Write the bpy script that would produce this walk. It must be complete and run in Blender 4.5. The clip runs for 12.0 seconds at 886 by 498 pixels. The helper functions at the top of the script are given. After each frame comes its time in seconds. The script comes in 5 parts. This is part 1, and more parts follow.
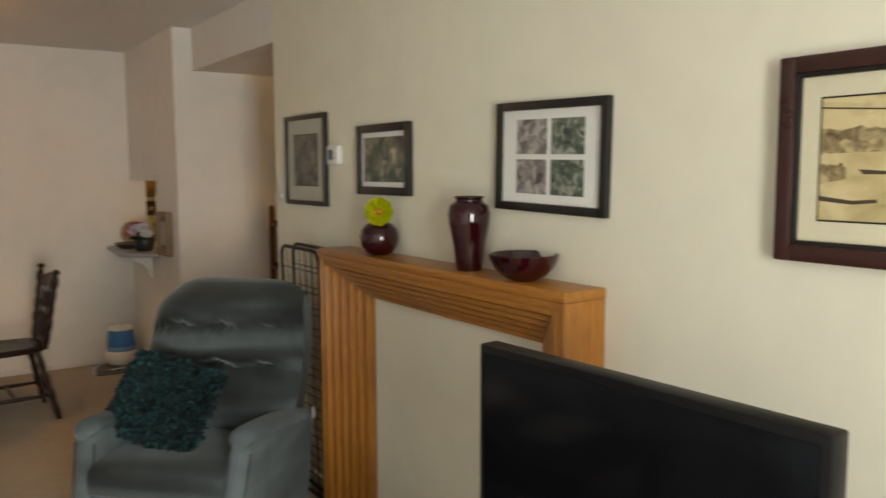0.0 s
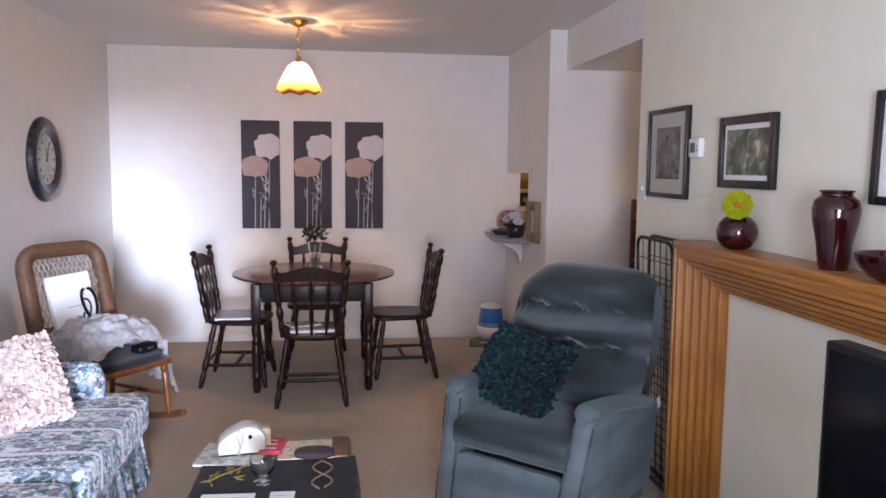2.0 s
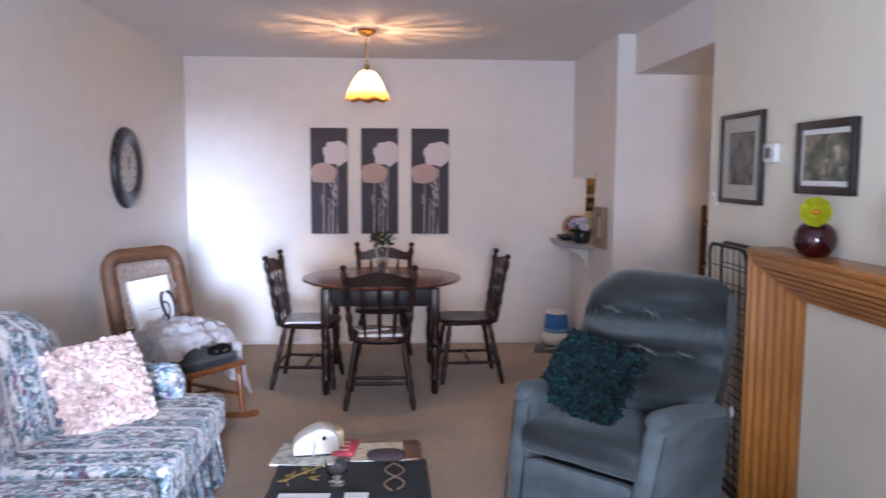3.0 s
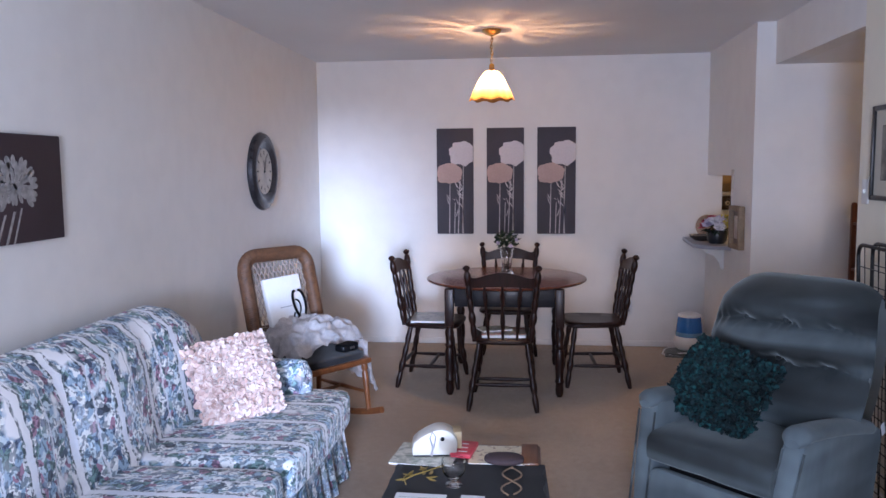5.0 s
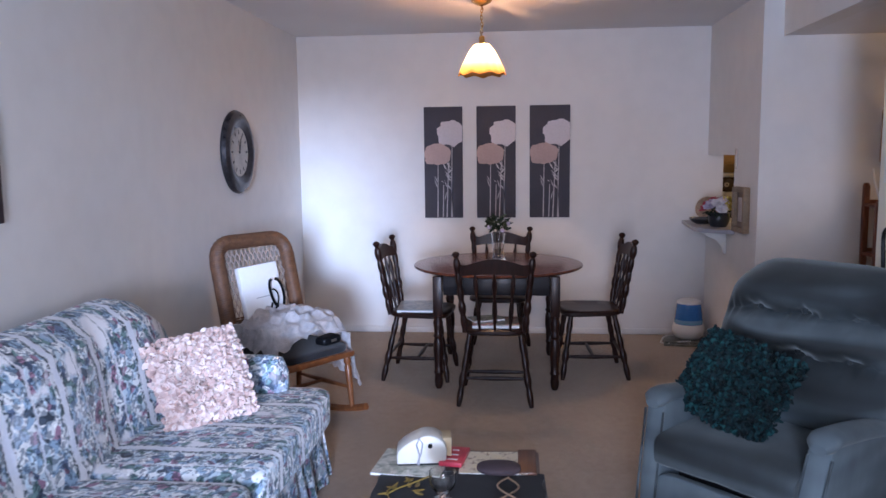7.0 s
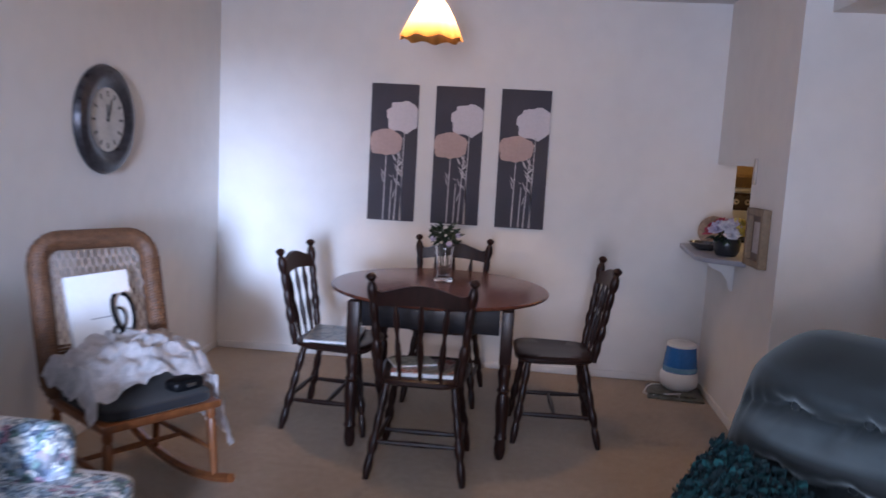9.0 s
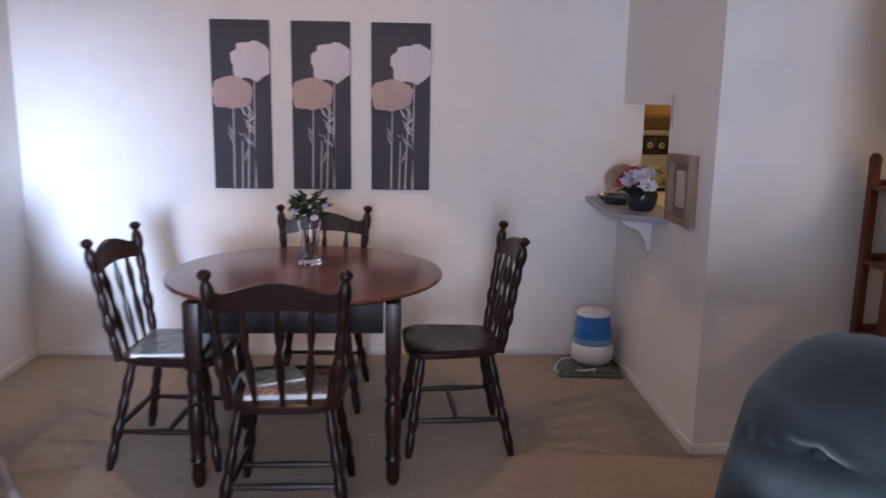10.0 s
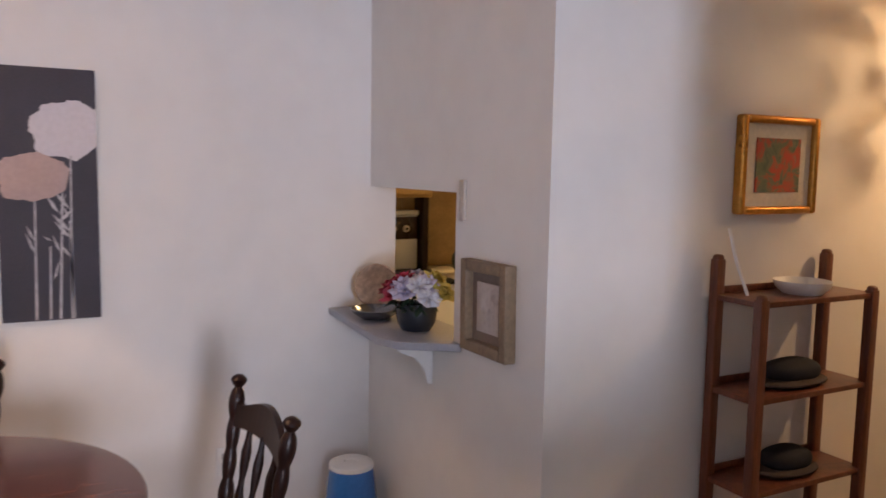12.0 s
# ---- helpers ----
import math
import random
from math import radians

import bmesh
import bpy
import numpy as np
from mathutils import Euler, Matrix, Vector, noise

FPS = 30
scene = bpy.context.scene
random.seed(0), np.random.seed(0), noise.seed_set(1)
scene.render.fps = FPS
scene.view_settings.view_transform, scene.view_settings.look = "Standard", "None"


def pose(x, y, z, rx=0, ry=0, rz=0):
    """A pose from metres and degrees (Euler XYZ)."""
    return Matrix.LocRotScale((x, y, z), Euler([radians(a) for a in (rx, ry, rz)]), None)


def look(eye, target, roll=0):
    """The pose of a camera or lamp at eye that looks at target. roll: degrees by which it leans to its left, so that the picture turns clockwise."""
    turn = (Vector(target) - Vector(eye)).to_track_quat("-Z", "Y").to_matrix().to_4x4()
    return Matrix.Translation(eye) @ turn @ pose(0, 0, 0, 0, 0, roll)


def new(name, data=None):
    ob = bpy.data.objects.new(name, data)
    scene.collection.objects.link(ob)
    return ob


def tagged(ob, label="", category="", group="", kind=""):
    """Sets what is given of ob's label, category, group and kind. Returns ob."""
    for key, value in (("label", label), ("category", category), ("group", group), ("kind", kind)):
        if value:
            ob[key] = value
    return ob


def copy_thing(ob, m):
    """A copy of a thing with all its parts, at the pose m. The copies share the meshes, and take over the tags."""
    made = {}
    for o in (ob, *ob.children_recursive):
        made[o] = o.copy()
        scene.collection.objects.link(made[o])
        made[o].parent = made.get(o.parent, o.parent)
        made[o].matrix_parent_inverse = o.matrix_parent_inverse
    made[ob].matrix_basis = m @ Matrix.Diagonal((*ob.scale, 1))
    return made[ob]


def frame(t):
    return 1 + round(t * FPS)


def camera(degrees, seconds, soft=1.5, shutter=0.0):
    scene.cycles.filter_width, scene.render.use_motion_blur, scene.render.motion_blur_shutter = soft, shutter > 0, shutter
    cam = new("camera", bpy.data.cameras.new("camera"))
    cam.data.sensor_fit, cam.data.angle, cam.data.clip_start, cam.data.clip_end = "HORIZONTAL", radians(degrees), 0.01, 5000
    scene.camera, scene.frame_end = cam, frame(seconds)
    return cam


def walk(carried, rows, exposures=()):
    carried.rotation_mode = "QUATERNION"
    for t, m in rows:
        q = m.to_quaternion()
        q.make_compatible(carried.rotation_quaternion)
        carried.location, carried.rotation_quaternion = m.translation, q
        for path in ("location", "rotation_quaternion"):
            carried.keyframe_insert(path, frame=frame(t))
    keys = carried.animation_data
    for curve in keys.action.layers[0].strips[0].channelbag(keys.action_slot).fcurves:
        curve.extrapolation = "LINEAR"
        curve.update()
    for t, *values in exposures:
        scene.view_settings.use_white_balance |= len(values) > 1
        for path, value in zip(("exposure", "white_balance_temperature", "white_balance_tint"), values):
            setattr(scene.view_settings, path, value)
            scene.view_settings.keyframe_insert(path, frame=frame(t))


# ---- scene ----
cam = camera(59.4, 12.0, shutter=0.6)
PATH = [
    (0, (1.833, 1.313, 1.518), (2.96, 2.953, 1.316), -0.2),
    (0.5, (1.831, 1.279, 1.507), (2.752, 3.045, 1.316), -0.1),
    (1, (1.876, 1.214, 1.505), (2.536, 3.09, 1.289), 1.1),
    (1.5, (1.886, 1.191, 1.501), (2.293, 3.139, 1.3), 0.8),
    (2, (1.833, 1.166, 1.493), (2.1, 3.137, 1.282), 0.6),
    (2.5, (1.793, 1.16, 1.501), (2.077, 3.129, 1.29), -0.2),
    (3, (1.794, 1.14, 1.504), (1.905, 3.127, 1.303), 0.3),
    (3.5, (1.822, 1.147, 1.501), (1.761, 3.137, 1.307), 1.1),
    (3.7, (1.836, 1.155, 1.497), (1.689, 3.139, 1.291), 1.1),
    (5.5, (1.842, 1.192, 1.514), (1.607, 3.167, 1.31), -0.3),
    (6, (1.861, 1.245, 1.483), (1.624, 3.217, 1.253), 0.7),
    (6.5, (1.783, 1.336, 1.485), (1.616, 3.317, 1.273), -1.0),
    (6.7, (1.789, 1.385, 1.483), (1.604, 3.361, 1.239), -1.2),
    (8.3, (1.973, 2.179, 1.492), (1.763, 4.154, 1.255), 1.2),
    (8.5, (1.992, 2.317, 1.471), (1.775, 4.284, 1.184), 0.3),
    (9, (2.047, 2.691, 1.468), (1.86, 4.665, 1.207), 3.1),
    (9.5, (2.066, 3.094, 1.459), (2.021, 5.072, 1.17), 2.5),
    (10, (2.058, 3.493, 1.45), (2.166, 5.455, 1.076), 0.9),
    (10.5, (2.08, 3.86, 1.469), (2.323, 5.82, 1.156), 2.9),
    (11, (2.058, 4.202, 1.496), (2.653, 6.093, 1.227), 1.1),
    (11.5, (2.048, 4.493, 1.515), (2.818, 6.324, 1.289), 0.6),
    (12, (2.014, 4.706, 1.532), (2.937, 6.468, 1.325), 1.0),
]
walk(cam, [(t, look(eye, target, roll)) for t, eye, target, roll in PATH],
     exposures=[(0.0, 0.74, 8900, 12), (0.6, 0.92, 8000, 17), (1.0, 1.07, 7250, 22), (1.5, 1.20, 6500, 25), (2.5, 1.23, 6350, 27), (3.5, 1.22, 5900, 25), (5.5, 0.93, 5750, 26), (6.5, 0.88, 5700, 26), (8.5, 0.85, 5650, 26), (9.5, 0.92, 5700, 26), (10.5, 1.32, 5950, 25), (11.2, 1.54, 6200, 27), (12.0, 1.33, 6300, 25)])

# ---- world, sun, large lights ----
world = bpy.data.worlds.new("world")
scene.world = world
world.use_nodes = True
wn = world.node_tree.nodes
sky = wn.new("ShaderNodeTexSky")
sky.sky_type = "NISHITA"
sky.sun_disc = False
sky.sun_elevation = radians(12)
sky.sun_rotation = radians(172)
wn["Background"].inputs[1].default_value = 0.10
world.node_tree.links.new(sky.outputs[0], wn["Background"].inputs[0])


def lamp(name, kind, m, power, colour, **more):
    data = bpy.data.lights.new(name, kind)
    data.energy, data.color = power, colour
    ob = new(name, data)
    ob.matrix_world = m
    return ob, data


# low hazy daylight through the big window behind the walker
sun_ob, sun = lamp("sun", "SUN", look((3.25, -8.0, 1.90), (1.77, 0.0, 1.40)), 2.35, (0.58, 0.78, 1.0))
sun.angle = radians(8)
win_ob, win = lamp("window_light", "AREA", look((1.78, -0.58, 1.28), (1.25, 3.0, 1.22)), 82, (0.66, 0.82, 1.0))
win.shape, win.size, win.size_y = "RECTANGLE", 0.80, 1.65
bulb_ob, bulb = lamp("pendant_bulb_light", "POINT", pose(1.575, 6.5, 2.105), 13, (1.0, 0.60, 0.28))
bulb.shadow_soft_size = 0.009
hall_ob, hall = lamp("hall_light", "POINT", pose(5.2, 5.9, 1.99), 13, (1.0, 0.66, 0.30))
hall.shadow_soft_size = 0.011
kit_ob, kit = lamp("kitchen_light", "AREA", look((4.9, 8.35, 2.40), (4.9, 8.35, 0)), 13, (1.0, 0.70, 0.30))
kit.size = 0.5


# ---- materials ----
def nodes_of(name):
    m = bpy.data.materials.new(name)
    m.use_nodes = True
    return m, m.node_tree.nodes, m.node_tree.links, m.node_tree.nodes["Principled BSDF"]


def noise_node(n, l, scale, detail=4, coord="Object", stretch=(1, 1, 1), distortion=0.0):
    tc = n.new("ShaderNodeTexCoord")
    mp = n.new("ShaderNodeMapping")
    mp.inputs["Scale"].default_value = stretch
    t = n.new("ShaderNodeTexNoise")
    t.inputs["Scale"].default_value, t.inputs["Detail"].default_value = scale, detail
    t.inputs["Distortion"].default_value = distortion
    l.new(tc.outputs[coord], mp.inputs[0])
    l.new(mp.outputs[0], t.inputs["Vector"])
    return t


def ramp_node(n, l, source, stops, interp="LINEAR"):
    r = n.new("ShaderNodeValToRGB")
    r.color_ramp.interpolation = interp
    e = r.color_ramp.elements
    while len(e) < len(stops):
        e.new(0.5)
    for k, (pos, c) in zip(e, stops):
        k.position, k.color = pos, (*c, 1)
    l.new(source, r.inputs[0])
    return r


def mix_node(n, l, a, b, fac, blend="MIX"):
    x = n.new("ShaderNodeMix")
    x.data_type, x.blend_type = "RGBA", blend
    for sock, v in ((x.inputs[0], fac), (x.inputs[6], a), (x.inputs[7], b)):
        if isinstance(v, (int, float)):
            sock.default_value = v
        elif isinstance(v, tuple):
            sock.default_value = (*v, 1)
        else:
            l.new(v, sock)
    return x.outputs[2]


def bump_node(n, l, height, strength, distance, bsdf):
    b = n.new("ShaderNodeBump")
    b.inputs["Strength"].default_value, b.inputs["Distance"].default_value = strength, distance
    l.new(height, b.inputs["Height"])
    l.new(b.outputs[0], bsdf.inputs["Normal"])
    return b


def plain(name, colour, rough=0.5, metal=0.0, var=0.12, big=3.0, fine=60.0, bump=0.15, depth=0.002, sheen=0.0, coat=0.0, stretch=(1, 1, 1)):
    """A surface with a blotchy large variation, a fine grain and a fine relief."""
    m, n, l, b = nodes_of(name)
    t1, t2 = noise_node(n, l, big, 5, stretch=stretch), noise_node(n, l, fine, 3, stretch=stretch)
    dark, light = tuple(c * (1 - var) for c in colour), tuple(min(1, c * (1 + var)) for c in colour)
    r1 = ramp_node(n, l, t1.outputs[0], [(0.3, dark), (0.7, light)])
    r2 = ramp_node(n, l, t2.outputs[0], [(0.3, (1 - var,) * 3), (0.7, (1, 1, 1))])
    l.new(mix_node(n, l, r1.outputs[0], r2.outputs[0], 1.0, "MULTIPLY"), b.inputs["Base Color"])
    rr = ramp_node(n, l, t1.outputs[0], [(0.2, (max(0, rough - 0.08),) * 3), (0.8, (min(1, rough + 0.08),) * 3)])
    l.new(rr.outputs[0], b.inputs["Roughness"])
    b.inputs["Metallic"].default_value = metal
    b.inputs["Sheen Weight"].default_value = sheen
    b.inputs["Coat Weight"].default_value = coat
    if bump:
        bump_node(n, l, t2.outputs[0], bump, depth, b)
    return m


def wood(name, dark, light, rough=0.35, axis=1, coat=0.2):
    st = [14.0, 14.0, 14.0]
    st[axis] = 1.2
    m, n, l, b = nodes_of(name)
    t = noise_node(n, l, 3.0, 6, stretch=tuple(st), distortion=0.6)
    t2 = noise_node(n, l, 16.0, 3, stretch=tuple(st))
    r = ramp_node(n, l, t.outputs[0], [(0.28, dark), (0.72, light)])
    r2 = ramp_node(n, l, t2.outputs[0], [(0.35, (0.72,) * 3), (0.65, (1, 1, 1))])
    l.new(mix_node(n, l, r.outputs[0], r2.outputs[0], 1.0, "MULTIPLY"), b.inputs["Base Color"])
    b.inputs["Roughness"].default_value, b.inputs["Coat Weight"].default_value = rough, coat
    b.inputs["Coat Roughness"].default_value = 0.2
    bump_node(n, l, t2.outputs[0], 0.08, 0.001, b)
    return m


def wall_paint(name, colour):
    m, n, l, b = nodes_of(name)
    t1, t2, t3 = noise_node(n, l, 0.9, 4), noise_node(n, l, 7.0, 5), noise_node(n, l, 140.0, 2)
    r1 = ramp_node(n, l, t1.outputs[0], [(0.3, tuple(c * 0.95 for c in colour)), (0.7, colour)])
    r2 = ramp_node(n, l, t2.outputs[0], [(0.35, (0.965,) * 3), (0.6, (1, 1, 1))])
    l.new(mix_node(n, l, r1.outputs[0], r2.outputs[0], 1.0, "MULTIPLY"), b.inputs["Base Color"])
    b.inputs["Roughness"].default_value = 0.75
    bump_node(n, l, t3.outputs[0], 0.12, 0.002, b)
    return m


def carpet_mat():
    m, n, l, b = nodes_of("carpet_pile")
    t1, t2, t3 = noise_node(n, l, 1.4, 5), noise_node(n, l, 26.0, 4), noise_node(n, l, 320.0, 3)
    r1 = ramp_node(n, l, t1.outputs[0], [(0.3, (0.35, 0.262, 0.182)), (0.7, (0.45, 0.345, 0.245))])
    r2 = ramp_node(n, l, t2.outputs[0], [(0.35, (0.86,) * 3), (0.65, (1, 1, 1))])
    r3 = ramp_node(n, l, t3.outputs[0], [(0.3, (0.75,) * 3), (0.7, (1, 1, 1))])
    c = mix_node(n, l, r1.outputs[0], r2.outputs[0], 1.0, "MULTIPLY")
    l.new(mix_node(n, l, c, r3.outputs[0], 1.0, "MULTIPLY"), b.inputs["Base Color"])
    b.inputs["Roughness"].default_value, b.inputs["Sheen Weight"].default_value = 0.95, 0.25
    bump_node(n, l, t3.outputs[0], 0.6, 0.006, b)
    return m


def ceiling_mat():
    m, n, l, b = nodes_of("ceiling_texture")
    t1, t2 = noise_node(n, l, 1.0, 4), noise_node(n, l, 90.0, 5)
    r1 = ramp_node(n, l, t1.outputs[0], [(0.3, (0.72, 0.70, 0.69)), (0.7, (0.78, 0.765, 0.75))])
    l.new(r1.outputs[0], b.inputs["Base Color"])
    b.inputs["Roughness"].default_value = 0.9
    bump_node(n, l, t2.outputs[0], 0.45, 0.006, b)
    return m


def floral_mat(name="floral_upholstery", stripe=True, scale=1.0):
    """White cloth with stripes of small blue, green and rose flowers between bands."""
    m, n, l, b = nodes_of(name)
    tc = n.new("ShaderNodeTexCoord")
    warp = noise_node(n, l, 22.0 * scale, 3)
    add = n.new("ShaderNodeMixRGB")
    add.blend_type = "ADD"
    add.inputs[0].default_value = 0.05
    l.new(tc.outputs["Object"], add.inputs[1])
    l.new(warp.outputs["Color"], add.inputs[2])

    def cells(sc, feature="F1"):
        v = n.new("ShaderNodeTexVoronoi")
        v.feature = feature
        v.inputs["Scale"].default_value = sc * scale
        l.new(add.outputs[0], v.inputs["Vector"])
        return v
    petals, dots = cells(37.0), cells(95.0)
    clusters = noise_node(n, l, 7.0 * scale, 3)
    white = ramp_node(n, l, clusters.outputs[0], [(0.4, (0.84, 0.84, 0.86)), (0.6, (0.72, 0.75, 0.82))])
    leaf = ramp_node(n, l, petals.outputs["Color"], [(0.0, (0.06, 0.09, 0.13)), (0.15, (0.30, 0.43, 0.56)), (0.34, (0.80, 0.82, 0.82)), (0.52, (0.34, 0.19, 0.27)), (0.58, (0.56, 0.66, 0.72)), (0.72, (0.15, 0.26, 0.26)), (0.85, (0.11, 0.16, 0.26))], "CONSTANT")
    speck = ramp_node(n, l, dots.outputs["Color"], [(0.0, (0.35, 0.38, 0.42)), (0.45, (1, 1, 1)), (0.85, (1.25, 1.25, 1.25))], "CONSTANT")
    flower = mix_node(n, l, leaf.outputs[0], speck.outputs[0], 1.0, "MULTIPLY")
    mask = ramp_node(n, l, clusters.outputs[0], [(0.35, (0, 0, 0)), (0.42, (1, 1, 1)), (0.60, (1, 1, 1)), (0.66, (0.75, 0.75, 0.75) if stripe else (0.6, 0.6, 0.6))])
    base = mix_node(n, l, white.outputs[0], flower, mask.outputs[0])
    if stripe:
        sep = n.new("ShaderNodeSeparateXYZ")
        l.new(tc.outputs["Object"], sep.inputs[0])
        mul, jit, fr = n.new("ShaderNodeMath"), n.new("ShaderNodeMath"), n.new("ShaderNodeMath")
        mul.operation, jit.operation, fr.operation = "MULTIPLY_ADD", "MULTIPLY", "FRACT"
        mul.inputs[1].default_value, jit.inputs[1].default_value = 3.9, 0.13
        l.new(warp.outputs[0], jit.inputs[0])
        l.new(sep.outputs[1], mul.inputs[0])
        l.new(jit.outputs[0], mul.inputs[2])
        l.new(mul.outputs[0], fr.inputs[0])
        ribbon = ramp_node(n, l, fr.outputs[0], [(0.0, (0.92, 0.92, 0.92)), (0.055, (0, 0, 0)), (0.46, (0.7, 0.7, 0.7)), (0.50, (0, 0, 0)), (0.94, (0.92, 0.92, 0.92))], "CONSTANT")
        vine = ramp_node(n, l, fr.outputs[0], [(0.0, (0, 0, 0)), (0.055, (0.85, 0.85, 0.85)), (0.105, (0, 0, 0)), (0.43, (0.6, 0.6, 0.6)), (0.46, (0, 0, 0)), (0.885, (0.85, 0.85, 0.85)), (0.94, (0, 0, 0))], "CONSTANT")
        leaves = ramp_node(n, l, dots.outputs["Color"], [(0.0, (0.035, 0.055, 0.06)), (0.40, (0.16, 0.20, 0.22)), (0.62, (0.66, 0.67, 0.70))], "CONSTANT")
        base = mix_node(n, l, base, white.outputs[0], ribbon.outputs[0])
        base = mix_node(n, l, base, leaves.outputs[0], vine.outputs[0])
    l.new(base, b.inputs["Base Color"])
    b.inputs["Roughness"].default_value, b.inputs["Sheen Weight"].default_value = 0.85, 0.15
    weave = noise_node(n, l, 420.0, 2)
    bump_node(n, l, weave.outputs[0], 0.25, 0.002, b)
    return m


def picture_mat(name, stops, scale=9.0, detail=6, stretch=(1, 1, 1), rough=0.3):
    m, n, l, b = nodes_of(name)
    t = noise_node(n, l, scale, detail, stretch=stretch, distortion=0.8)
    l.new(ramp_node(n, l, t.outputs[0], stops).outputs[0], b.inputs["Base Color"])
    b.inputs["Roughness"].default_value = rough
    return m


def glass_mat(name, colour=(1, 1, 1), rough=0.0):
    m, n, l, b = nodes_of(name)
    b.inputs["Base Color"].default_value = (*colour, 1)
    b.inputs["Transmission Weight"].default_value = 1.0
    b.inputs["Roughness"].default_value, b.inputs["IOR"].default_value = rough, 1.47
    return m


def shade_mat():
    m, n, l, b = nodes_of("amber_shade_glass")
    tl, tr, mx = n.new("ShaderNodeBsdfTranslucent"), n.new("ShaderNodeBsdfTransparent"), n.new("ShaderNodeMixShader")
    tc, sep = n.new("ShaderNodeTexCoord"), n.new("ShaderNodeSeparateXYZ")
    l.new(tc.outputs["Object"], sep.inputs[0])
    mr = n.new("ShaderNodeMapRange")
    mr.inputs[1].default_value, mr.inputs[2].default_value = -0.46, -0.30
    l.new(sep.outputs[2], mr.inputs[0])
    r = ramp_node(n, l, mr.outputs[0], [(0.0, (0.40, 0.20, 0.05)), (0.20, (0.48, 0.28, 0.10)), (0.45, (0.56, 0.40, 0.20)), (0.8, (0.62, 0.48, 0.28)), (1.0, (0.42, 0.25, 0.09))])
    l.new(r.outputs[0], tl.inputs[0])
    l.new(r.outputs[0], tr.inputs[0])
    mx.inputs[0].default_value = 0.25
    l.new(tl.outputs[0], mx.inputs[1])
    l.new(tr.outputs[0], mx.inputs[2])
    l.new(mx.outputs[0], n["Material Output"].inputs[0])
    return m


def emit_mat(name, colour, strength):
    m, n, l, b = nodes_of(name)
    b.inputs["Base Color"].default_value = (*colour, 1)
    b.inputs["Emission Color"].default_value = (*colour, 1)
    b.inputs["Emission Strength"].default_value = strength
    return m


WALL = wall_paint("cream_wall_paint", (0.76, 0.735, 0.70))
CREAM = wall_paint("warm_cream_wall_paint", (0.79, 0.74, 0.61))
CEIL = ceiling_mat()
CARPET = carpet_mat()
TRIM = plain("white_trim_paint", (0.74, 0.72, 0.69), 0.45, var=0.04)
OAK = wood("golden_oak", (0.36, 0.125, 0.020), (0.50, 0.195, 0.034), 0.38, axis=1)
OAK_V = wood("golden_oak_upright", (0.36, 0.125, 0.020), (0.50, 0.195, 0.034), 0.38, axis=2)
DARKWOOD = wood("dark_stained_wood", (0.010, 0.004, 0.003), (0.030, 0.010, 0.007), 0.38, axis=2, coat=0.05)
TABLETOP = wood("table_top_wood", (0.080, 0.025, 0.015), (0.18, 0.060, 0.034), 0.26, axis=0, coat=0.25)
APRON = wood("black_painted_wood", (0.007, 0.007, 0.010), (0.015, 0.0145, 0.019), 0.45, axis=0, coat=0.08)
REDWOOD = wood("red_brown_shelf_wood", (0.10, 0.027, 0.012), (0.20, 0.058, 0.026), 0.4, axis=2)
ROCKWOOD = wood("honey_rocker_wood", (0.16, 0.050, 0.016), (0.28, 0.10, 0.032), 0.35, axis=2)
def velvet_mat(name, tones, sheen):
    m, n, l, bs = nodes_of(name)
    nap_shine, streak, fine = noise_node(n, l, 2.0, 1, stretch=(0.7, 0.7, 3.6), distortion=0.15), noise_node(n, l, 7.0, 2, stretch=(1.6, 1.6, 0.7)), noise_node(n, l, 240.0, 2)
    # pale bands paint in the pile's highlights on top of its random nap
    r1 = ramp_node(n, l, nap_shine.outputs[0], list(zip((0.36, 0.50, 0.64), tones)))
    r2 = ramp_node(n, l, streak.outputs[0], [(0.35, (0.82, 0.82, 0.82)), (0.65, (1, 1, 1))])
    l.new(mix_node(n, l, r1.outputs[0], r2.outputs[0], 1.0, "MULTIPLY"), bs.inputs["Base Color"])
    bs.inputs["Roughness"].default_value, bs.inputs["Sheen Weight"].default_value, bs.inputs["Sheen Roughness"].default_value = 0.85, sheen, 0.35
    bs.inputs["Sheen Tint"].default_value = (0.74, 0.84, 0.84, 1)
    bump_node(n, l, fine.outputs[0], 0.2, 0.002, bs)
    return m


# one velvet in two tones: seat and back painted shaded, panels painted lit
SHADEDVELVET = velvet_mat("blue_grey_shaded_velvet", ((0.012, 0.016, 0.017), (0.028, 0.037, 0.040), (0.100, 0.128, 0.138)), 0.50)
LITVELVET = velvet_mat("blue_grey_lit_velvet", ((0.075, 0.098, 0.108), (0.105, 0.136, 0.150), (0.145, 0.185, 0.20)), 0.2)
FLORAL = floral_mat()
FLORAL_ARM = floral_mat("floral_upholstery_arm", stripe=False)
TEAL = plain("teal_yarn", (0.002, 0.015, 0.019), 0.9, var=0.5, big=30, fine=200, sheen=0.3)
def island_mat(name, stops, rough=0.9, sheen=0.2):
    m, n, l, bs = nodes_of(name)
    g = n.new("ShaderNodeNewGeometry")
    l.new(ramp_node(n, l, g.outputs["Random Per Island"], stops).outputs[0], bs.inputs["Base Color"])
    bs.inputs["Roughness"].default_value, bs.inputs["Sheen Weight"].default_value = rough, sheen
    t = noise_node(n, l, 300.0, 2)
    bump_node(n, l, t.outputs[0], 0.3, 0.002, bs)
    return m


